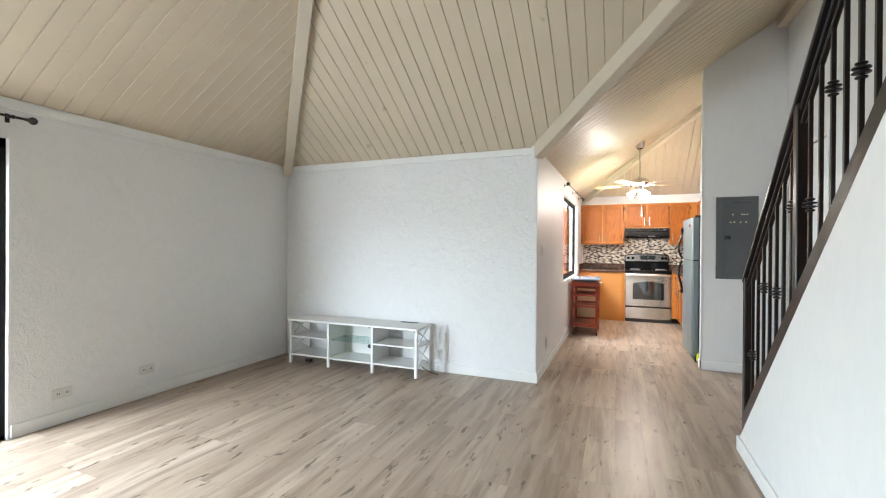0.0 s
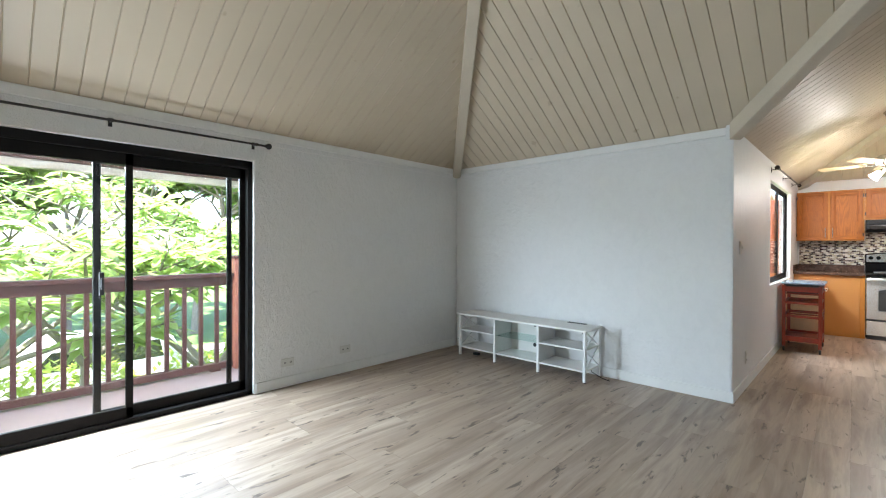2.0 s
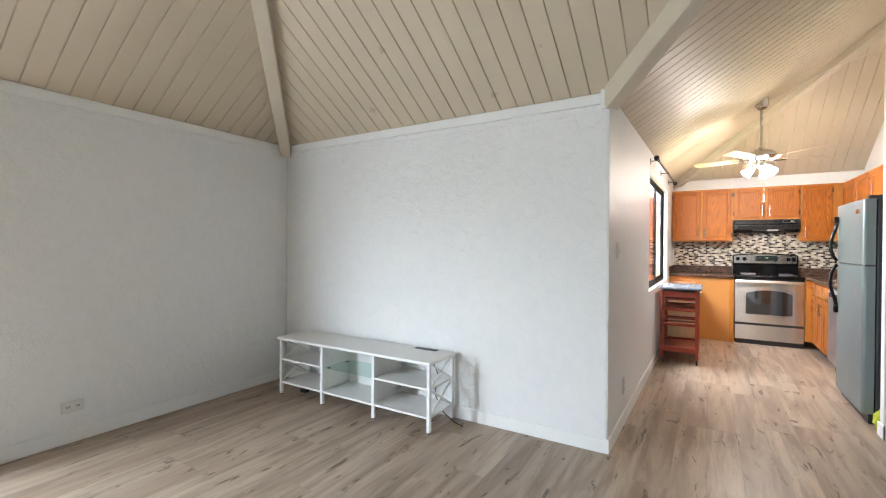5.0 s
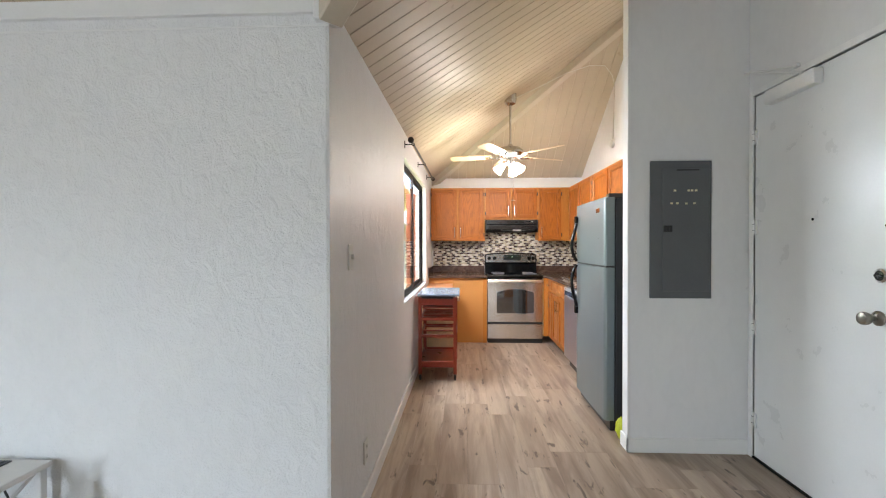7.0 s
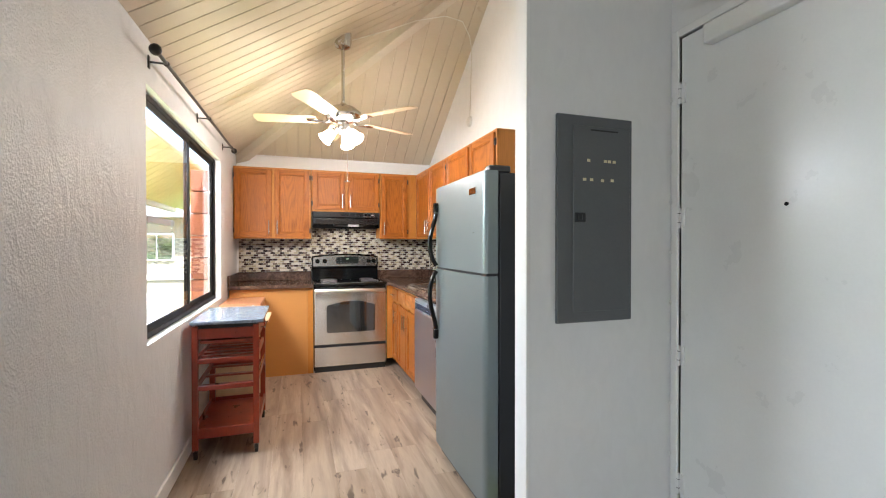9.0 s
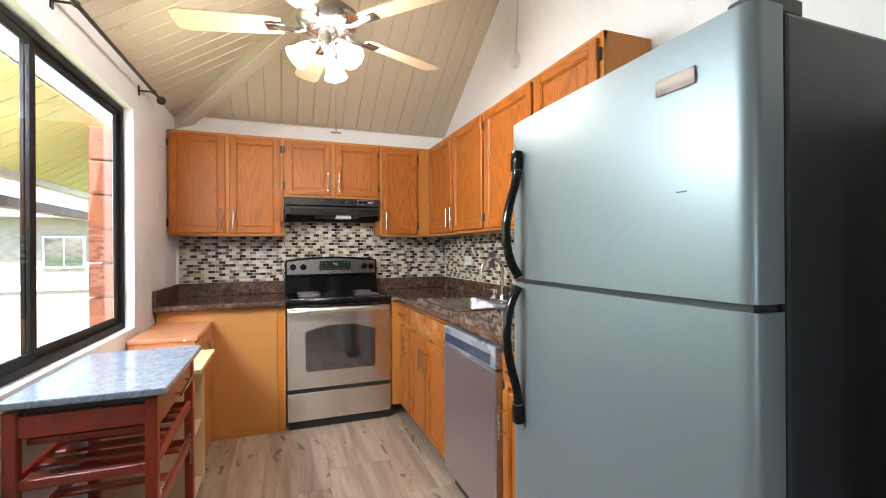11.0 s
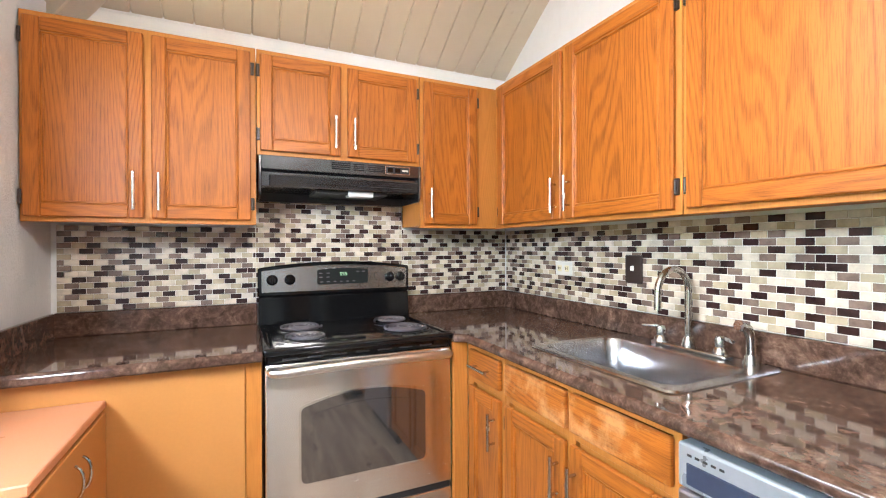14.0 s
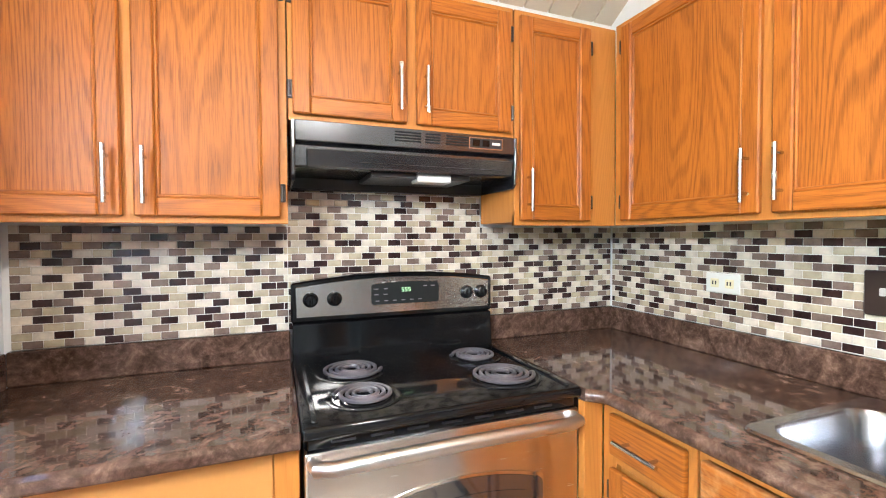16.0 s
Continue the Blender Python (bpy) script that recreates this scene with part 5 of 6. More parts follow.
# low cabinet and open carcass between cart and counter
lowcab = thing("low_cabinet", (-0.36, 8.45, 0), "peach laminate low cabinet standing against the counter panel", "low cabinet")
part("carcass", cube((kx(8.4) + 0.012, 8.205, 0.0), (-0.212, 8.738, 0.775), 0.002), PEACH, lowcab)
part("top", cube((kx(8.4) + 0.01, 8.195, 0.775), (-0.198, 8.74, 0.8), 0.003), PEACH, lowcab)
part("door", cube((-0.212, 8.212, 0.03), (-0.197, 8.735, 0.765), 0.003), PANEL, lowcab)
for y in (8.44, 8.5):
    part("bow_handle", pipe([tuple(p) for p in arc((-0.197, y, 0.68), 0.045, -80, 80, 10, (0.5, 0, 0), (0, 0, 1))], 0.004, 8), CHROME, lowcab, "curved chrome handle", smooth=True)
part("screw_cap", ball((-0.26, 8.195, 0.782), 0.008, (1, 0.5, 1), 10), WHITE_P, lowcab)
carc = thing("open_shelf_unit", (-0.34, 7.98, 0), "open birch shelf carcass with loose board on top", "shelf unit")
ox0, ox1 = kx(8) + 0.012, -0.165
part("side", cube((ox0, 7.76, 0.0), (ox1, 7.778, 0.705), 0.002), BIRCH, carc)
part("side", cube((ox0, 8.17, 0.0), (ox1, 8.188, 0.705), 0.002), BIRCH, carc)
part("back", cube((ox0, 7.778, 0.0), (ox0 + 0.012, 8.17, 0.705)), BIRCH, carc)
part("shelf", cube((ox0 + 0.012, 7.778, 0.34), (ox1 - 0.01, 8.17, 0.358), 0.002), BIRCH, carc)
part("shelf", cube((ox0 + 0.012, 7.778, 0.03), (ox1 - 0.01, 8.17, 0.048), 0.002), BIRCH, carc)
part("board", cube((ox0, 7.745, 0.705), (-0.112, 8.19, 0.725), 0.002), BIRCH, carc, "loose birch board lying on top")
for i in range(5):
    part("pin_hole", rod((ox1 - 0.05, 8.1695, 0.47 + i * 0.04), (ox1 - 0.05, 8.171, 0.47 + i * 0.04), 0.0035, seg=8), BLACK_M, carc)

# ceiling fan with three lit shades
FANX, FANY = 0.44, 7.52
fan = thing("ceiling_fan", (FANX, FANY, 2.9), "brushed nickel ceiling fan with maple blades and lit shades", "ceiling fan")
zc = hK(FANX, FANY)
part("canopy", lathe([(0.03, -0.075), (0.055, -0.06), (0.066, -0.02), (0.066, 0.055)], (FANX, FANY, zc - 0.01)), SATIN, fan, smooth=True)
part("downrod", rod((FANX, FANY, 2.38), (FANX, FANY, zc - 0.06), 0.0125), SATIN, fan, smooth=True)
part("motor", lathe([(0.02, 0.10), (0.03, 0.075), (0.10, 0.06), (0.135, 0.03), (0.14, 0.0), (0.12, -0.03), (0.07, -0.045)], (FANX, FANY, 2.30), None, 32), SATIN, fan, "ribbed nickel motor housing", smooth=True)
bm = bmesh.new()
for i in range(28):
    a = 2 * math.pi * i / 28
    u = Vector((math.cos(a), math.sin(a), 0))
    rod(Vector((FANX, FANY, 2.265)) + u * 0.075, Vector((FANX, FANY, 2.282)) + u * 0.125, 0.003, seg=6, bm=bm)
part("motor_ribs", bm, SATIN, fan)
part("light_hub", lathe([(0.035, 0.05), (0.045, 0.03), (0.045, -0.02), (0.03, -0.045), (0.008, -0.055)], (FANX, FANY, 2.215)), SATIN, fan, smooth=True)
for i in range(5):
    a = 24 + 72 * i
    m = pose(FANX, FANY, 2.265, 0, 0, a)
    bm = pipe([(0.1, 0, 0.0), (0.14, 0, -0.012), (0.2, 0.0, -0.004), (0.235, 0, 0.0)], 0.011, 8)
    cube((0.19, -0.03, -0.004), (0.27, 0.03, 0.002), 0.002, bm=bm)
    bmesh.ops.transform(bm, matrix=m, verts=bm.verts)
    part("blade_iron", bm, SATIN, fan, smooth=True)
    pts = [(0.2, -0.05), (0.25, -0.058), (0.61, -0.068), (0.648, -0.052), (0.655, 0.0), (0.648, 0.052), (0.61, 0.068), (0.25, 0.058), (0.2, 0.05)]
    bm = prism(pts, 2, 0.003, 0.010, 0.002)
    bmesh.ops.transform(bm, matrix=m @ pose(0, 0, 0, 11), verts=bm.verts)
    part("blade", bm, BLADE, fan, "pale maple fan blade")
for i in range(3):
    a = radians(-50 + 120 * i)
    u = Vector((math.cos(a), math.sin(a), 0))
    c = Vector((FANX, FANY, 2.2)) + u * 0.05
    tip = (u * 0.75 + Vector((0, 0, -0.75))).normalized()
    q = tip.to_track_quat("Z", "Y").to_matrix().to_4x4()
    part("arm", pipe([c - u * 0.02, c + u * 0.01, c + tip * 0.03], 0.011, 8, lathe([(0.022, 0.0), (0.026, 0.02), (0.024, 0.04)], c + tip * 0.015, q, 16)), SATIN, fan, smooth=True)
    part("shade", lathe([(0.018, 0.0), (0.03, 0.012), (0.038, 0.038), (0.041, 0.062), (0.05, 0.09), (0.055, 0.098), (0.043, 0.095), (0.018, 0.085)], c + tip * 0.035, q, 24), BULB, fan, "lit frosted glass bell shade", smooth=True)
bm = rod((FANX + 0.03, FANY - 0.01, 1.80), (FANX + 0.03, FANY - 0.01, 2.18), 0.0028, seg=6)
rod((FANX + 0.008, FANY - 0.01, 1.80), (FANX + 0.052, FANY - 0.01, 1.80), 0.0035, seg=8, bm=bm)
part("pull_chain", bm, CHROME, fan)

# wall fittings in the kitchen
sw = thing("wall_switch", (TX - 0.01, 8.35, 1.13), "dark brown switch plate on the tiles", "switch")
part("plate", cube((TX - 0.014, 8.307, 1.129), (TX - 0.003, 8.393, 1.247), 0.004), BROWN_P, sw)
part("toggle", cube((TX - 0.026, 8.345, 1.182), (TX - 0.012, 8.355, 1.202), 0.002), WHITE_P, sw, "white toggle")


def outlet(name, pl, u, z, w, h, label, slots=True, material=WHITE_P, d=0.0, face=None):
    ob = thing(name, pl.at(u, d, z), label, "outlet")
    part("plate", pl.box(u - w / 2, u + w / 2, d + 0.0005, d + 0.009, z - h / 2, z + h / 2, 0.003), material, ob)
    if slots:
        for s in (-1, 1):
            a, b = (u + s * w * 0.22, z) if w > h else (u, z + s * h * 0.22)
            r = min(w, h) * 0.22
            rec = part("receptacle", pl.box(a - r, a + r, d + 0.008, d + 0.0115, b - r, b + r, 0.003), face or material, ob)
            for t in (-0.35, 0.35):
                part("slot", pl.box(a + t * r - 0.0025, a + t * r + 0.0025, d + 0.011, d + 0.0122, b - 0.006, b + 0.007), BLACK_M, rec)
    return ob


outlet("wall_outlet", Plane("x", TX), 8.785, 1.173, 0.122, 0.07, "white wall outlet with cream sockets on the mosaic tiles", True, WHITE_P, 0.003, STICKER)
sd = thing("smoke_detector", (1.68, 8.0, 2.5), "small round white detector on the wall", "detector")
part("housing", lathe([(0.05, 0), (0.05, 0.012), (0.042, 0.024), (0.02, 0.027)], (1.689, 8.0, 2.5), facing), WHITE_P, sd, smooth=True)
cd = thing("surface_cable", (1.6, 7.6, 2.9), "thin white cable stapled to beam and wall", "cable")
pts = [(1.683, 8.0, 2.55), (1.683, 7.98, 2.75), (1.683, 7.95, hB(0, 7.95) - 0.03), (1.62, 7.85, hB(0, 7.85) - 0.02), (1.5, 7.72, hB(0, 7.72) - 0.05), (1.3, 7.6, 3.25), (1.05, 7.62, 3.18), (0.8, 7.6, 3.05), (FANX + 0.05, 7.53, zc - 0.01)]
part("wire", pipe(pts, 0.0035, 6), CORD, cd, smooth=True)


class Skew(Plane):
    """A plane on the leaning kitchen wall, looking east."""

    def at(self, u, d, z):
        return (kx(u) + d, u, z)


KW = Skew("x", 0)
sw = thing("wall_switch", KW.at(4.75, 0, 1.27), "white toggle switch on the rough kitchen wall", "switch")
part("plate", cube((kx(4.75) - 0.001, 4.715, 1.215), (kx(4.75) + 0.008, 4.785, 1.33), 0.003), WHITE_P, sw)
part("toggle", cube((kx(4.75) + 0.006, 4.745, 1.262), (kx(4.75) + 0.02, 4.755, 1.285), 0.002), WHITE_P, sw)

# ---- living room ----
stand = thing("media_console", (-2.43, 4.28, 0), "long white media console with X-braced ends and open shelves", "media console")
MX0, MX1, MY0, MY1 = -3.235, -1.672, 4.097, 4.435
MT = 0.5
part("tabletop", cube((MX0 - 0.015, MY0 - 0.02, MT - 0.022), (MX1 + 0.015, MY1 + 0.01, MT), 0.004), WHITE_M, stand, "white board top")
leg_x = [MX0 + 0.013, -2.722, -2.18, MX1 - 0.013]
for x in leg_x:
    for y in (MY0 + 0.013, MY1 - 0.013):
        lg = part("leg", cube((x - 0.013, y - 0.013, 0.008), (x + 0.013, y + 0.013, MT - 0.022), 0.002), WHITE_T, stand)
        part("glide", rod((x, y, 0.0), (x, y, 0.01), 0.011, seg=10), BLACK_M, lg)
for z in (0.115,):
    part("lower_shelf", cube((MX0 + 0.01, MY0 + 0.004, z - 0.016), (MX1 - 0.01, MY1 - 0.004, z), 0.002), WHITE_M, stand)
part("shelf", cube((MX0 + 0.01, MY0 + 0.004, 0.298), (leg_x[1] - 0.013, MY1 - 0.004, 0.314), 0.002), WHITE_M, stand)
part("shelf", cube((leg_x[2] + 0.013, MY0 + 0.004, 0.298), (MX1 - 0.01, MY1 - 0.004, 0.314), 0.002), WHITE_M, stand)
gs = part("glass_shelf", cube((leg_x[1] + 0.01, MY0 + 0.02, 0.298), (leg_x[2] - 0.01, MY1 - 0.02, 0.305), 0.001), SHELFGLASS, stand, "clear greenish glass shelf")
for x in (leg_x[1] + 0.03, leg_x[2] - 0.03):
    for y in (MY0 + 0.06, MY1 - 0.06):
        part("shelf_clip", cube((x - 0.018, y - 0.008, 0.29), (x + 0.012, y + 0.008, 0.299), 0.002), BLACK_M, stand)
for x in (leg_x[1], leg_x[2]):
    part("divider", cube((x - 0.008, MY0 + 0.026, 0.115), (x + 0.008, MY1 - 0.026, MT - 0.022), 0.001), WHITE_M, stand)
bk = part("back_panel", cube((leg_x[1] + 0.008, MY1 - 0.02, 0.115), (leg_x[2] - 0.008, MY1 - 0.012, MT - 0.022)), WHITE_M, stand)
for z in (0.2, 0.42):
    part("cable_hole", rod((-2.40, MY1 - 0.0235, z), (-2.40, MY1 - 0.019, z), 0.022, seg=20), BLACK_M, bk, "dark round cable hole")
for x in (MX0 + 0.013, MX1 - 0.013):
    for z0, z1 in ((0.12, 0.298), (0.314, MT - 0.022)):
        part("cross_brace", rod((x, MY0 + 0.026, z0), (x, MY1 - 0.026, z1), 0.0075, seg=8), WHITE_T, stand)
        part("cross_brace", rod((x, MY0 + 0.026, z1), (x, MY1 - 0.026, z0), 0.0075, seg=8), WHITE_T, stand)
sb = part("socket_plate", cube((-2.0, 4.375, MT), (-1.8, 4.425, MT + 0.004), 0.002), BLACK_M, stand, "black flush power strip")
for i in range(3):
    part("socket", cube((-1.975 + i * 0.06, 4.385, MT + 0.0035), (-1.94 + i * 0.06, 4.415, MT + 0.006), 0.002), BLACK, sb)
cab = thing("power_cable", (-1.7, 4.43, 0), "thin black power cable hanging behind the console", "cable")
part("wire", pipe([(-1.9, 4.44, 0.47), (-1.82, 4.448, 0.3), (-1.85, 4.445, 0.15), (-1.75, 4.42, 0.03), (-1.62, 4.36, 0.006), (-1.54, 4.33, 0.006)], 0.004, 6), BLACK_M, cab, smooth=True)
bxs = thing("adapter_box", (-3.1, 4.25, 0), "small black power adapter on the floor", "adapter")
part("case", cube((-3.12, 4.22, 0), (-3.05, 4.27, 0.028), 0.006, 2), BLACK_M, bxs)


class West(Plane):
    """A plane that looks east."""

    def at(self, u, d, z):
        return (self.face + d, u, z)


WP = West("x", XW)
outlet("wall_outlet", WP, 2.155, 0.218, 0.125, 0.075, "white horizontal wall outlet above the baseboard")
outlet("wall_outlet", WP, 2.77, 0.235, 0.125, 0.075, "white horizontal wall outlet with black face")
outlet("wall_outlet", West("x", kx(5.02)), 5.02, 0.28, 0.07, 0.115, "white wall outlet low on the kitchen wall")

# ---- staircase and iron railing ----
SW, S0, RISE, RUN = 0.88, 3.575, 0.185, 0.185
GR = RISE / RUN
y_top = 0.55
zl = lambda y: 0.15 + GR * (S0 - 0.07 - y)
bm = prism([(S0, 0), (S0, 0.08), (S0 - 0.07, 0.15), (y_top, zl(y_top)), (YS, zl(y_top)), (YS, 0)], 0, SW, SW + 0.11)
structure("wall_stair", bm, SMOOTH, "white sloping stair wall", "wall")
trims("baseboard_stair", [((SW, S0 + 0.014), (SW, YS), 0, bb, 0.014), ((SW - 0.014, S0), (SW + 0.11, S0), 0, bb, -0.014)], "white baseboard along the stair wall")
stairs = thing("staircase", (1.36, 2.2, 0), "closed wooden staircase behind a white sloping wall", "staircase", kind="structure")
for i in range(13):
    y1 = S0 - 0.05 - i * RUN
    part("step", cube((SW + 0.11, y1 - RUN - 0.02, i * RISE), (XE - 0.002, y1, (i + 1) * RISE), 0.006), OAK_F, stairs)
part("landing", cube((SW + 0.11, YS, 13 * RISE - 0.15), (XE - 0.002, S0 - 0.05 - 13 * RUN, 13 * RISE), 0.004), OAK_F, stairs)
rail = thing("stair_railing", (SW + 0.045, 2.6, 1.0), "black wrought iron stair railing with knuckled balusters", "railing")
RXX = SW + 0.032
zr = lambda y: zl(y) + 0.062          # underside rail
zh = lambda y: zl(y) + 1.0           # handrail


def slope_bar(name, y0, y1, f, w, h, material=IRON):
    bm = prism([(y0, f(y0) - h / 2), (y1, f(y1) - h / 2), (y1, f(y1) + h / 2), (y0, f(y0) + h / 2)], 0, RXX - w / 2, RXX + w / 2, 0.004)
    return part(name, bm, material, rail)


yb = S0 - 0.045
slope_bar("bottom_rail", yb, y_top, zr, 0.056, 0.118)
slope_bar("handrail", yb + 0.03, y_top, zh, 0.058, 0.03)
slope_bar("upper_bar", yb, y_top, lambda y: zh(y) - 0.055, 0.03, 0.022)
slope_bar("upper_bar", yb, y_top, lambda y: zh(y) - 0.12, 0.022, 0.018)
for y in (yb, yb - 0.84, yb - 1.68):
    part("post", cube((RXX - 0.024, y - 0.024, zl(y) - 0.06 if y == yb else zr(y)), (RXX + 0.024, y + 0.024, zh(y) - 0.01), 0.004), IRON, rail)
pts = [(RXX, yb + 0.02, zh(yb) - 0.015), (RXX, yb + 0.045, zh(yb) - 0.045), (RXX, yb + 0.05, zh(yb) - 0.09)]
part("handrail_end", pipe(pts, 0.02, 8), IRON, rail, smooth=True)
n_bal = 0
while yb - 0.105 * (n_bal + 1) > y_top + 0.05:
    n_bal += 1
    y = yb - 0.105 * n_bal
    if n_bal % 8:
        bl = part("baluster", cube((RXX - 0.0075, y - 0.0075, zr(y)), (RXX + 0.0075, y + 0.0075, zh(y) - 0.12), 0.001), IRON, rail)
        if n_bal % 2:
            zk = zl(y) + (0.42 if n_bal % 4 == 1 else 0.64)
            bm = bmesh.new()
            for dz, r in ((-0.03, 0.018), (-0.014, 0.027), (0.002, 0.027), (0.018, 0.018)):
                lathe([(0.011, 0), (r, 0.004), (r, 0.008), (0.011, 0.012)], (RXX, y, zk + dz), None, 12, bm)
            part("knuckle", bm, IRON, bl, "turned iron collar", smooth=True)

# ---- balcony ----
structure("balcony_floor", cube((-5.0, YS - 0.3, -0.25), (XW - 0.2, 2.4, -0.055)), DECK, "pink-grey painted balcony deck", "balcony")
bf = thing("balcony_railing", (-4.8, 0, 0), "brown-red painted wooden balcony railing", "railing")
part("top_rail", cube((-4.86, -2.4, 0.945), (-4.72, 2.12, 0.985), 0.006), DECKRED, bf)
part("face_board", cube((-4.815, -2.4, 0.85), (-4.775, 2.12, 0.945), 0.004), DECKRED, bf)
part("bottom_rail", cube((-4.83, -2.4, -0.035), (-4.76, 2.12, 0.03), 0.004), DECKRED, bf)
for i in range(29):
    y = 0.264 + (i - 16) * 0.1546
    part("baluster", cube((-4.815, y - 0.019, 0.03), (-4.777, y + 0.019, 0.85), 0.003), DECKRED, bf)
part("foot", cube((-4.83, -1.0, -0.055), (-4.76, -0.9, -0.035), bm=cube((-4.83, 1.9, -0.055), (-4.76, 2.0, -0.035))), DECKRED, bf)
bp = thing("balcony_post", (-4.8, 2.2, -0.055), "salmon painted square balcony post", "post")
part("shaft", cube((-4.87, 2.12, -0.055), (-4.71, 2.32, 1.14), 0.006), surface("salmon_post_paint", (0.42, 0.15, 0.10), 0.5, vary=0.12, bumps=0.2), bp)
part("cap", cube((-4.89, 2.1, 1.14), (-4.69, 2.34, 1.17), 0.006), DECKRED, bp)
structure("balcony_soffit", cube((-5.05, YS - 0.3, 2.105), (XW - 0.2, 4.9, 2.16)), surface("tan_soffit", (0.48, 0.33, 0.20), 0.55, vary=0.1), "tan boarded soffit above the balcony", "soffit")
bm = cube((-5.12, YS - 0.3, 1.95), (-5.05, 4.9, 2.2), 0.004)
structure("balcony_fascia", bm, FASCIA, "pale fascia board at the balcony roof edge", "fascia")
structure("balcony_header", cube((-5.05, YS - 0.3, 2.02), (-4.98, 4.9, 2.104), 0.004), DECKRED, "brown header under the balcony roof", "header")
# outside skin of the roof over the window porch
bm = bmesh.new()
sx = lambda x: EAVE + PITCH * (x - XK) - 0.015
prism([(XK - 0.25, sx(XK - 0.25)), (-1.32, sx(-1.32)), (-1.32, sx(-1.32) + 0.05), (XK - 0.25, sx(XK - 0.25) + 0.05)], 1, YT + 0.3, 10.3, bm=bm)
for i in range(38):
    y = YT + 0.32 + i * 0.152
    prism([(XK - 0.25, sx(XK - 0.25) - 0.006), (-1.31, sx(-1.31) - 0.006), (-1.31, sx(-1.31) + 0.01), (XK - 0.25, sx(XK - 0.25) + 0.01)], 1, y + 0.006, y + 0.146, bm=bm)
structure("porch_soffit", bm, SOFFIT, "yellow painted board soffit outside the kitchen window", "soffit")
structure("porch_fascia", cube((-1.38, YT + 0.3, sx(-1.32) - 0.05), (-1.32, 10.3, sx(-1.32) + 0.09), 0.004), FASCIA, "pale gutter board at the roof edge", "fascia")
structure("porch_beam", cube((-1.42, 4.7, 1.545), (-1.34, 10.3, 1.615), 0.004), DECKRED, "brown-red beam outside the kitchen window", "beam")
# roof above, closing the place from outside
bm = bmesh.new()
up = 0.16
def sheet(bm, pts, t=0.05):
    lo = [bm.verts.new(p) for p in pts]
    hi = [bm.verts.new((p[0], p[1], p[2] + t)) for p in pts]
    bm.faces.new(lo)
    bm.faces.new(hi[::-1])
    for i in range(len(pts)):
        bm.faces.new((lo[i], hi[i], hi[(i + 1) % len(pts)], lo[(i + 1) % len(pts)]))
E_ = EAVE + up
sheet(bm, [(XW, YS, E_), (apex[0], apex[1], hL(*apex) + up), (XW, YT, E_)])
sheet(bm, [(XW, YT, E_), (apex[0], apex[1], hT(*apex) + up), (XE, YM, hT(0, YM) + up), (XE, k_y, hT(0, k_y) + up), (XK, YT, E_)])
sheet(bm, [(XW, YS, E_), (XE, YS, E_), (XE, YM, hS(0, YM) + up), (apex[0], apex[1], hS(*apex) + up)])
sheet(bm, [(XK, YT, E_), (XE, k_y, hK(XE, 0) + up), (XE, b_y, hK(XE, 0) + up), (XK, YB, E_)])
sheet(bm, [(XK, YB, E_), (XE, b_y, hB(0, b_y) + up), (XE, YB, E_)])
bmesh.ops.recalc_face_normals(bm, faces=bm.faces)
structure("roof", bm, ROOF, "grey shingle roof over the sloping ceilings", "roof")

pier = thing("block_pier", (-0.77, 9.1, -2.8), "red split-block pier outside the kitchen window", "pier")
for i in range(24):
    z = -2.8 + i * 0.2
    for y0, y1 in (((8.56, 9.0), (9.005, 9.4), (9.405, 9.7)) if i % 2 else ((8.56, 8.8), (8.805, 9.2), (9.205, 9.7))):
        part("block", cube((-0.81, y0, z + 0.004), (-0.64, y1, z + 0.196), 0.008), REDSTONE, pier)

# ---- grounds ----
GZ = -2.8
bm = bmesh.new()
bmesh.ops.create_grid(bm, x_segments=40, y_segments=40, size=400)
bmesh.ops.translate(bm, verts=bm.verts, vec=(0, 0, GZ))
structure("ground", bm, GRASS, "green lawn", "ground")
structure("road", cube((-19, -120, GZ + 0.004), (-12.2, 160, GZ + 0.03)), ASPHALT, "grey parking lane", "road")
structure("driveway", cube((-12.2, 19.5, GZ + 0.004), (-4.2, 23.0, GZ + 0.034)), CONCRETE, "pale concrete drive", "driveway")
structure("pavement", cube((-12.2, 14.2, GZ + 0.004), (-5.0, 14.9, GZ + 0.12), 0.02), CONCRETE, "pale concrete kerb across the lawn", "kerb")
lower = structure("wall_below", cube((XW - 0.2, YS - 0.2, GZ), (XE + 0.2, YT + 0.2, -0.26)), STUCCO, "beige stucco wall of the storey below", "wall")
structure("wall_below_kitchen", cube((XK - 0.2, YT + 0.2, GZ), (XE + 0.2, YN + 0.2, -0.26)), STUCCO, "beige stucco wall of the storey below", "wall")


def leaf(bm, at, way, up, length, wide):
    """A pointed blade folded along its rib."""
    way = way.normalized()
    side = way.cross(up)
    if side.length < 1e-3:
        side = way.orthogonal()
    side = side.normalized() * wide / 2
    lift = side.cross(way).normalized() * wide * 0.18
    droop = Vector((0, 0, -length * 0.12))
    p0, p1, p2 = at, at + way * length * 0.5 - lift, at + way * length + droop
    v = [bm.verts.new(p) for p in (p0, p1 + side + lift, p2, p1 - side + lift, p1)]
    bm.faces.new((v[0], v[1], v[4]))
    bm.faces.new((v[1], v[2], v[4]))
    bm.faces.new((v[2], v[3], v[4]))
    bm.faces.new((v[3], v[0], v[4]))


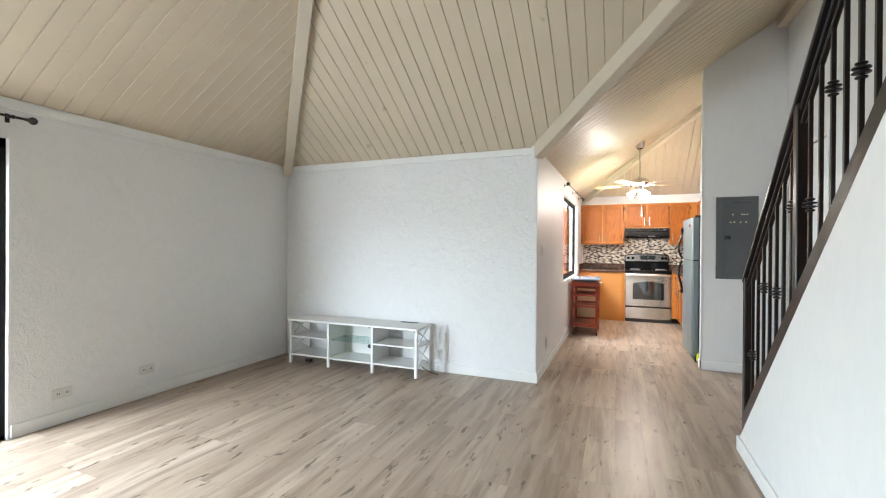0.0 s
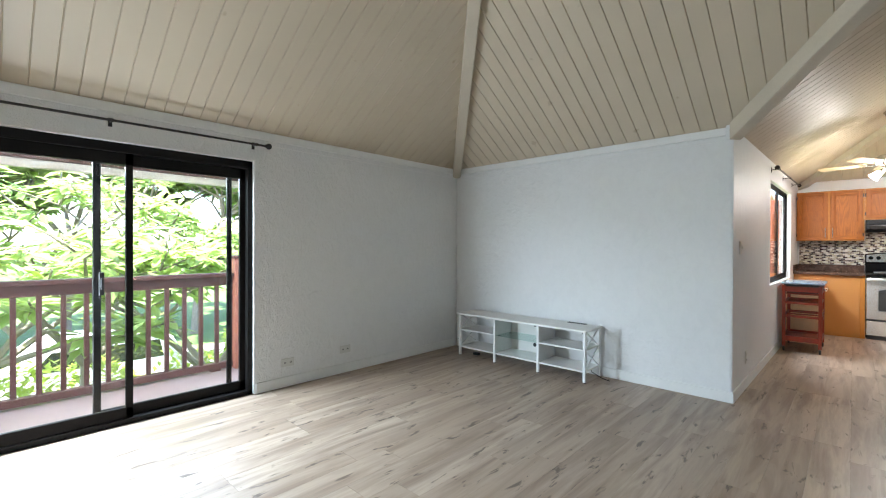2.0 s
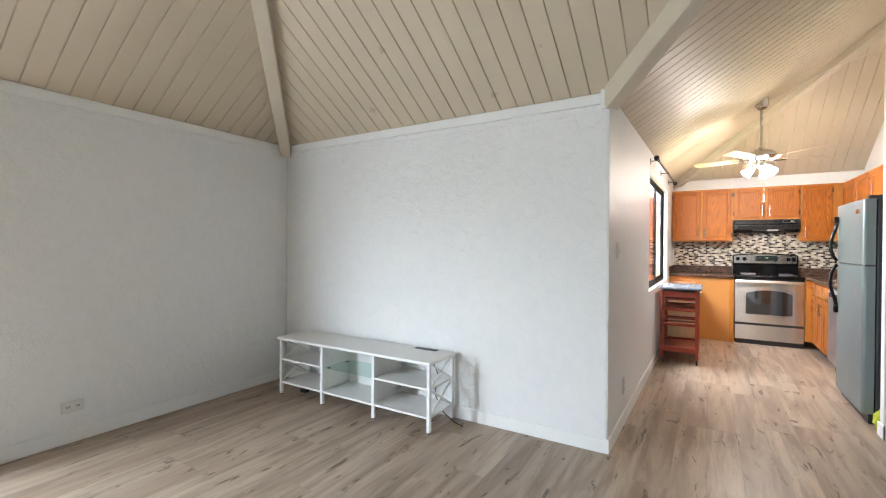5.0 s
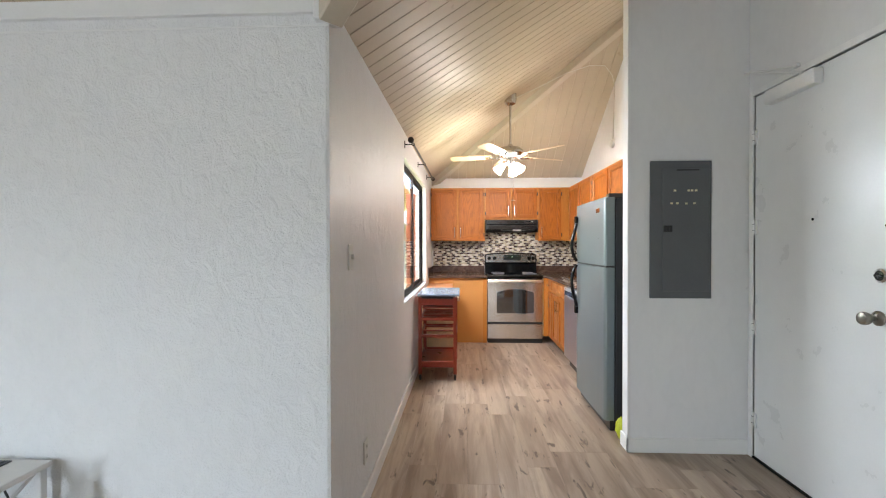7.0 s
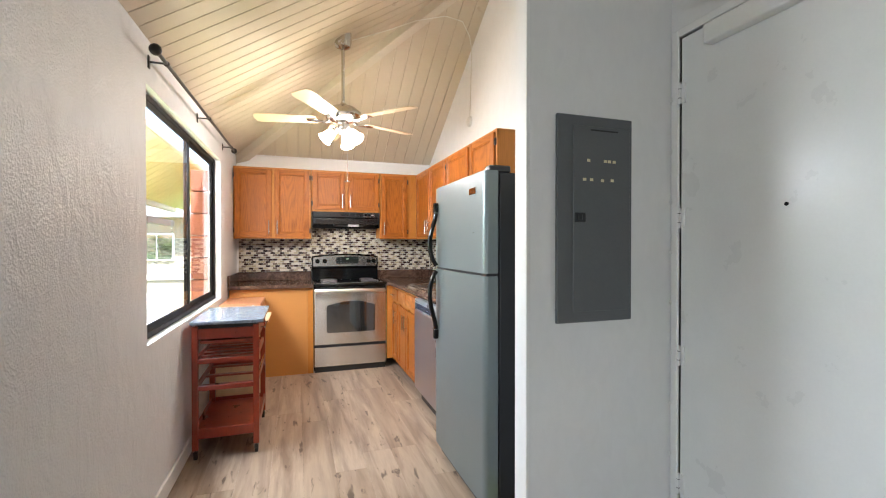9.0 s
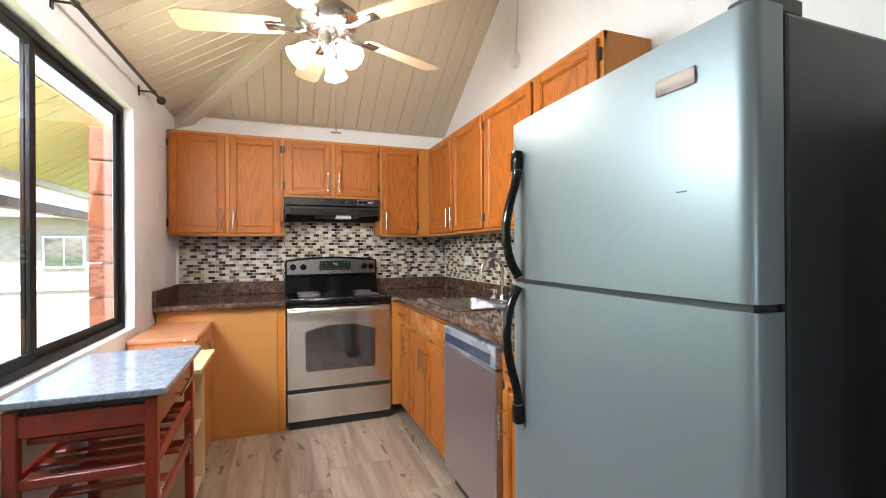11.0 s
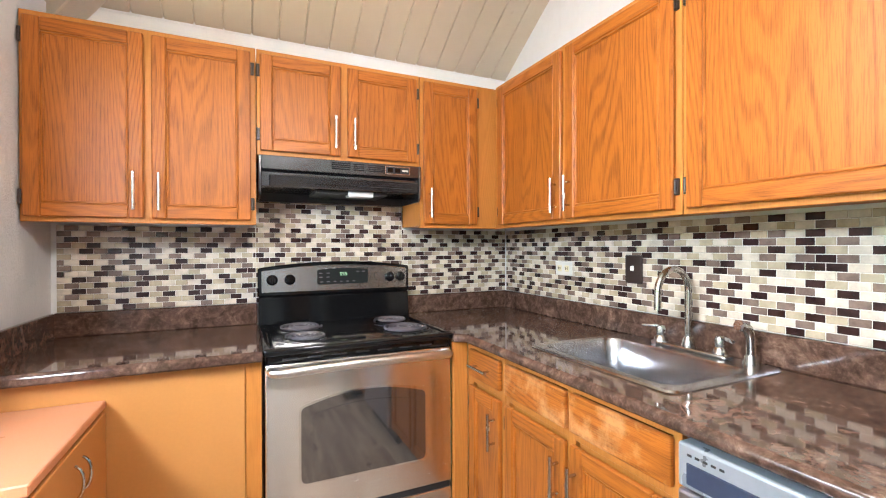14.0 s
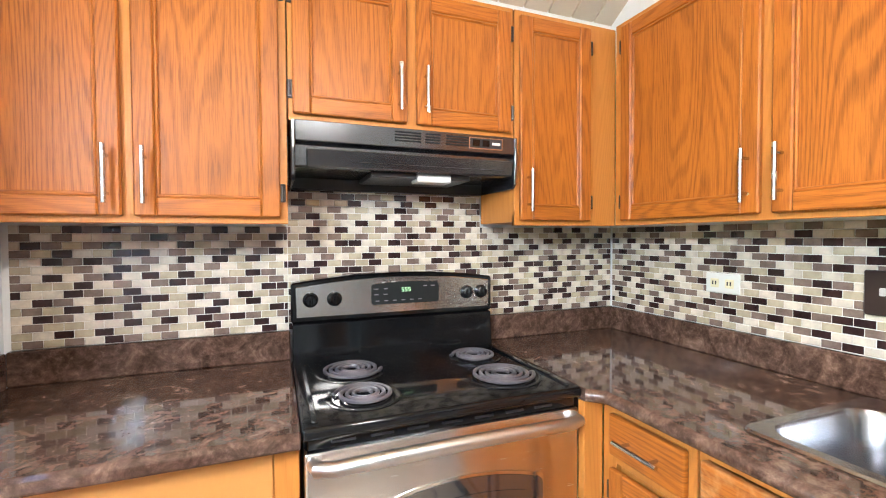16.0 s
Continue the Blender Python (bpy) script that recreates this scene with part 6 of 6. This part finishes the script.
def tree(name, base, height, spread, tips, per, size, leaf_material, label, rnd, wide=0.3):
    """Forking limbs from a tapered trunk, with a whorl of leaves at each tip."""
    ob = thing(name, base, label, "tree", "garden trees")
    wood, crown = bmesh.new(), bmesh.new()
    base = Vector(base)

    def grow(p, way, length, r, depth):
        bend = Vector((rnd.uniform(-0.25, 0.25), rnd.uniform(-0.25, 0.25), 0.12))
        q = p + way * length * 0.5 + bend * length * 0.2
        e = p + way * length + bend * length * 0.3
        pipe([p, q, e], r, 7, wood, r * 0.62)
        if depth == 0:
            for _ in range(per if e.z > base.z + 0.6 * height else per // 8):
                a, t = rnd.uniform(0, 2 * math.pi), rnd.uniform(-0.5, 0.7)
                d = Vector((math.cos(a), math.sin(a), t))
                leaf(crown, e + d * rnd.uniform(0.0, 0.08) - way * rnd.uniform(0, length * 0.6), d, Vector((rnd.uniform(-0.3, 0.3), rnd.uniform(-0.3, 0.3), 1)), size * rnd.uniform(0.6, 1.2), size * wide * rnd.uniform(0.8, 1.2))
            return
        for k in range(tips):
            a = 2 * math.pi * (k + rnd.random() * 0.7) / tips
            w = (way * 0.75 + Vector((math.cos(a), math.sin(a), rnd.uniform(-0.15, 0.3))) * spread).normalized()
            grow(e, w, length * rnd.uniform(0.62, 0.85), r * 0.62, depth - 1)

    grow(base, Vector((rnd.uniform(-0.1, 0.1), rnd.uniform(-0.1, 0.1), 1)).normalized(), height * 0.36, height * 0.019, 4)
    part("trunk", wood, BARK, ob, smooth=True)
    part("crown", crown, leaf_material, ob, "uneven leafy crown")
    return ob


rnd = random.Random(7)
for at, tall in (((-7.0, 0.1, GZ), 5.2), ((-7.6, 2.9, GZ), 5.0), ((-8.2, -2.4, GZ), 5.3), ((-9.4, 1.4, GZ), 5.4)):
    tree("plumeria_tree", at, tall, 0.85, 3, 22, 0.36, LEAF_A, "plumeria tree with long bright leaves by the balcony", rnd)
for at, tall in (((-22, 7.0, GZ), 9.5), ((-22.5, -1.5, GZ), 9.0), ((-23, 14.5, GZ), 9.5), ((-22, -9.0, GZ), 9.0), ((-27, 3.0, GZ), 11.0)):
    tree("shade_tree", at, tall, 0.85, 4, 34, 0.55, LEAF_B, "tall leafy shade tree beyond the parking lane", rnd, 0.55)

# low hedge between lawn and parking: many small leaves
bm = bmesh.new()
for _ in range(15000):
    y = rnd.uniform(-14, 14)
    x = -10.4 + rnd.gauss(0, 0.5)
    top = 1.7 + 0.25 * math.sin(y * 1.7) + 0.15 * math.sin(y * 4.3)
    z = GZ + top * rnd.random() ** 0.6
    a = rnd.uniform(0, 6.283)
    leaf(bm, Vector((x, y, z)), Vector((math.cos(a), math.sin(a), rnd.uniform(0, 1.2))), Vector((0, 0, 1)), 0.22, 0.09)
part("hedge", bm, LEAF_C, None, "bright green clipped hedge beside the parking lane", kind="stuff", category="hedge")


def van(at, material, label, long=4.6, high=1.75):
    ob = thing("parked_car", at, label, "car", "parked cars")
    x, y, z = at
    w = 0.92
    prof = [(-long / 2, 0.35), (-long / 2, 0.95), (-long / 2 + 0.9, 1.08), (-long / 2 + 1.6, high - 0.05), (-long / 2 + 2.2, high), (long / 2 - 0.35, high - 0.04), (long / 2, 1.05), (long / 2, 0.35)]
    body = part("body", prism([(y + a, z + b) for a, b in prof], 0, x - w, x + w, 0.06), material, ob, smooth=True)
    for sx_ in (x - w - 0.004, x + w - 0.012):
        for a0, a1 in ((-long / 2 + 1.45, -long / 2 + 2.5), (-long / 2 + 2.6, long / 2 - 0.5)):
            part("side_window", prism([(y + a0, z + 1.1), (y + a1, z + 1.1), (y + a1 - 0.1, z + high - 0.2), (y + a0 + (0.4 if a0 < 0 and a0 < -0.6 else 0.05), z + high - 0.2)], 0, sx_, sx_ + 0.016), DARKGLASS, body)
    for a in (-long / 2 + 0.85, long / 2 - 0.85):
        for s in (-1, 1):
            wh = part("wheel", rod((x + s * (w - 0.2), y + a, z + 0.32), (x + s * (w + 0.01), y + a, z + 0.32), 0.32, seg=24), TYRE, ob, smooth=True)
            part("rim", rod((x + s * (w + 0.008), y + a, z + 0.32), (x + s * (w + 0.02), y + a, z + 0.32), 0.2, seg=20), SATIN, wh, smooth=True)
    return ob


van((-14.2, 1.8, GZ + 0.03), CARWHITE, "white parked van beyond the hedge")
van((-14.4, -4.0, GZ + 0.03), CARWHITE, "white parked car beyond the hedge", 4.4, 1.45)
van((-10.2, 21.3, GZ + 0.034), surface("dark_car_paint", (0.03, 0.035, 0.045), 0.2, vary=0.1, coat=0.6), "dark parked car on the concrete drive", 4.4, 1.45)


def neighbour(name, x0, x1, y0, y1, label):
    """A two-storey stucco house with garage door, windows and a low roof."""
    ob = thing(name, ((x0 + x1) / 2, (y0 + y1) / 2, GZ), label, "building")
    part("wall", cube((x0, y0, GZ), (x1, y1, GZ + 5.4), 0.02), STUCCO, ob)
    part("belt_course", cube((x0 - 0.05, y0 - 0.06, GZ + 2.75), (x1 + 0.05, y0 - 0.001, GZ + 2.95), 0.01), TRIM, ob)
    mid = (x0 + x1) / 2
    part("roof", prism([(x0 - 0.6, GZ + 5.35), (mid, GZ + 7.6), (x1 + 0.6, GZ + 5.35), (x1 + 0.6, GZ + 5.2), (x0 - 0.6, GZ + 5.2)], 1, y0 - 0.6, y1 + 0.6, 0.02), ROOF, ob)
    n = int((x1 - x0) / 4.5)
    for i in range(n):
        cx = x0 + (i + 0.5) * (x1 - x0) / n
        g = part("garage_door", cube((cx - 1.25, y0 - 0.05, GZ + 0.03), (cx + 1.25, y0 - 0.001, GZ + 2.25), 0.01), WHITE_P, ob)
        for k in range(4):
            part("door_panel", cube((cx - 1.18, y0 - 0.07, GZ + 0.08 + k * 0.54), (cx + 1.18, y0 - 0.045, GZ + 0.58 + k * 0.54), 0.015), WHITE_P, g)
        for dx in (-0.8, 0.8):
            wd = part("window", cube((cx + dx - 0.6, y0 - 0.06, GZ + 3.5), (cx + dx + 0.6, y0 - 0.001, GZ + 4.6), 0.01), TRIM, ob)
            part("pane", cube((cx + dx - 0.53, y0 - 0.068, GZ + 3.57), (cx + dx - 0.02, y0 - 0.055, GZ + 4.53)), DARKGLASS, wd)
            part("pane", cube((cx + dx + 0.02, y0 - 0.068, GZ + 3.57), (cx + dx + 0.53, y0 - 0.055, GZ + 4.53)), DARKGLASS, wd)
    return ob


neighbour("apartment_building", -17.5, -3.6, 24.0, 32.0, "beige two-storey stucco building with white garage doors")

# ---- floor planks ----
floor = thing("floor", (0, 0, -0.012), "greige oak-look vinyl plank floor", "floor", kind="structure")
PW, PL, GAP = 0.178, 1.22, 0.0006
cache = {}


def plank_mesh(w, length):
    key = (round(w, 4), round(length, 4))
    if key not in cache:
        bm = bmesh.new()
        x, y, c = w / 2 - GAP / 2, length / 2 - GAP / 2, 0.0004
        lo = [bm.verts.new((sx_ * x, sy * y, 0)) for sx_, sy in ((-1, -1), (1, -1), (1, 1), (-1, 1))]
        mid = [bm.verts.new((v.co.x, v.co.y, 0.0116)) for v in lo]
        top = [bm.verts.new((v.co.x - math.copysign(c, v.co.x), v.co.y - math.copysign(c, v.co.y), 0.012)) for v in lo]
        for a, b in ((lo, mid), (mid, top)):
            for i in range(4):
                bm.faces.new((a[i], a[(i + 1) % 4], b[(i + 1) % 4], b[i]))
        bm.faces.new(top)
        me = bpy.data.meshes.new("plank")
        bm.to_mesh(me)
        bm.free()
        me.materials.append(FLOOR)
        cache[key] = me
    return cache[key]


rnd = random.Random(11)
x = XW
while x < XE - 0.01:
    w = min(PW, XE - x)
    spans = [(YS, YT + 0.002)] if x + w / 2 < XK else [(YS, YN)]
    for a, b in spans:
        y = a - rnd.choice((0.1, 0.3, 0.5, 0.7, 0.9, 1.1))
        while y < b - 0.02:
            y0, y1 = max(a, y), min(b, y + PL)
            if y1 - y0 > 0.03:
                ob = new("plank", plank_mesh(w, y1 - y0))
                ob.parent = floor
                ob.location = (x + w / 2, (y0 + y1) / 2, 0)
            y += PL
    x += PW

# ---- mosaic backsplash ----
TW, TH, JOINT, TT = 0.0497, 0.02427, 0.0024, 0.005


def tile_mesh(w, h, across):
    bm = bmesh.new()
    a, b, c = w / 2, h / 2, 0.0012
    rings = []
    for k, d in ((0, 0.0), (0, TT - c), (c, TT)):
        pts = [(-a + k, -b + k), (a - k, -b + k), (a - k, b - k), (-a + k, b - k)]
        rings.append([bm.verts.new((u, -d, v) if across == "x" else (-d, -u, v)) for u, v in pts])
    for p, q in zip(rings, rings[1:]):
        for i in range(4):
            bm.faces.new((p[i], p[(i + 1) % 4], q[(i + 1) % 4], q[i]))
    bm.faces.new(rings[-1])
    bmesh.ops.recalc_face_normals(bm, faces=bm.faces)
    return bm


def mosaic(name, across, face, u0, u1, zones, holes, label, first):
    """Half-lapped rows of small tiles; first: the stretch of u that is set as single pieces."""
    wallp = thing(name, (u0, face, 1.2) if across == "x" else (face, u0, 1.2), label, "backsplash", kind="structure")
    bm = bmesh.new()
    for a, b, z0, z1 in zones:
        if across == "x":
            cube((a, face + TT - 0.002, z0), (b, face + TT + 0.004, z1), bm=bm)
        else:
            cube((face + TT - 0.002, a, z0), (face + TT + 0.004, b, z1), bm=bm)
    part("grout", bm, GROUT, wallp)
    made, rests, count, hues, last = {}, [bmesh.new() for _ in TILES], 0, random.Random(len(name) + 5), 0
    above = []
    for a, b, z0, z1 in zones:
        rows_n = int(round((z1 - z0) / TH))
        for r in range(rows_n):
            z = z0 + (r + 0.5) * TH
            if z > z1 - 0.006:
                continue
            below, above = above if r else [], []
            k = int((a - u0) / TW) - 2
            while True:
                c0 = u0 + (k + (0.5 if int(round((z - 1.0) / TH)) % 2 else 0)) * TW
                k += 1
                lo, hi = max(a, c0), min(b, c0 + TW)
                if c0 > b:
                    break
                if hi - lo < 0.008:
                    continue
                w, mid = hi - lo - JOINT, (lo + hi) / 2
                if any(h[0] < mid < h[1] and h[2] < z < h[3] for h in holes):
                    continue
                at = (mid, face + TT, z) if across == "x" else (face + TT, mid, z)
                under = [h for c, h in below if abs(c - mid) < TW * 0.8]
                odds = [w * (0.12 if i == last else 1) * 0.35 ** under.count(i) for i, w in enumerate((29, 24, 23, 24))]
                hue = hues.choices((0, 1, 2, 3), odds)[0]
                above.append((mid, hue))
                last = hue
                if first[0] < mid < first[1] and count < 300:
                    key = (round(w, 4), hue)
                    if key not in made:
                        t = tile_mesh(w, TH - JOINT, across)
                        me = bpy.data.meshes.new("tile")
                        t.to_mesh(me)
                        t.free()
                        me.materials.append(TILES[hue])
                        made[key] = me
                    ob = new("tile", made[key])
                    ob.parent = wallp
                    ob.location = Vector(at) - ORIGIN[wallp.name]
                    count += 1
                else:
                    t = tile_mesh(w, TH - JOINT, across)
                    bmesh.ops.translate(t, verts=t.verts, vec=at)
                    tmp = bpy.data.meshes.new("tmp")
                    t.to_mesh(tmp)
                    t.free()
                    rests[hue].from_mesh(tmp)
                    bpy.data.meshes.remove(tmp)
    for rest, material in zip(rests, TILES):
        part("tiles", rest, material, wallp, kind="stuff")
    return wallp


mosaic("backsplash_north", "x", TY, kx(9.3) + 0.022, TX - 0.002, [(kx(9.3) + 0.022, 0.256, 1.016, 1.38), (0.256, 1.004, 1.016, 1.66), (1.004, TX - 0.002, 1.016, 1.38)], [],
       "mosaic tile backsplash of cream, taupe and dark brown tiles", (0.22, 1.05))
mosaic("backsplash_east", "y", TX, 6.68, TY - 0.006, [(6.68, TY - 0.006, 1.016, 1.38)], [], "mosaic tile backsplash of cream, taupe and dark brown tiles", (7.75, 8.85))
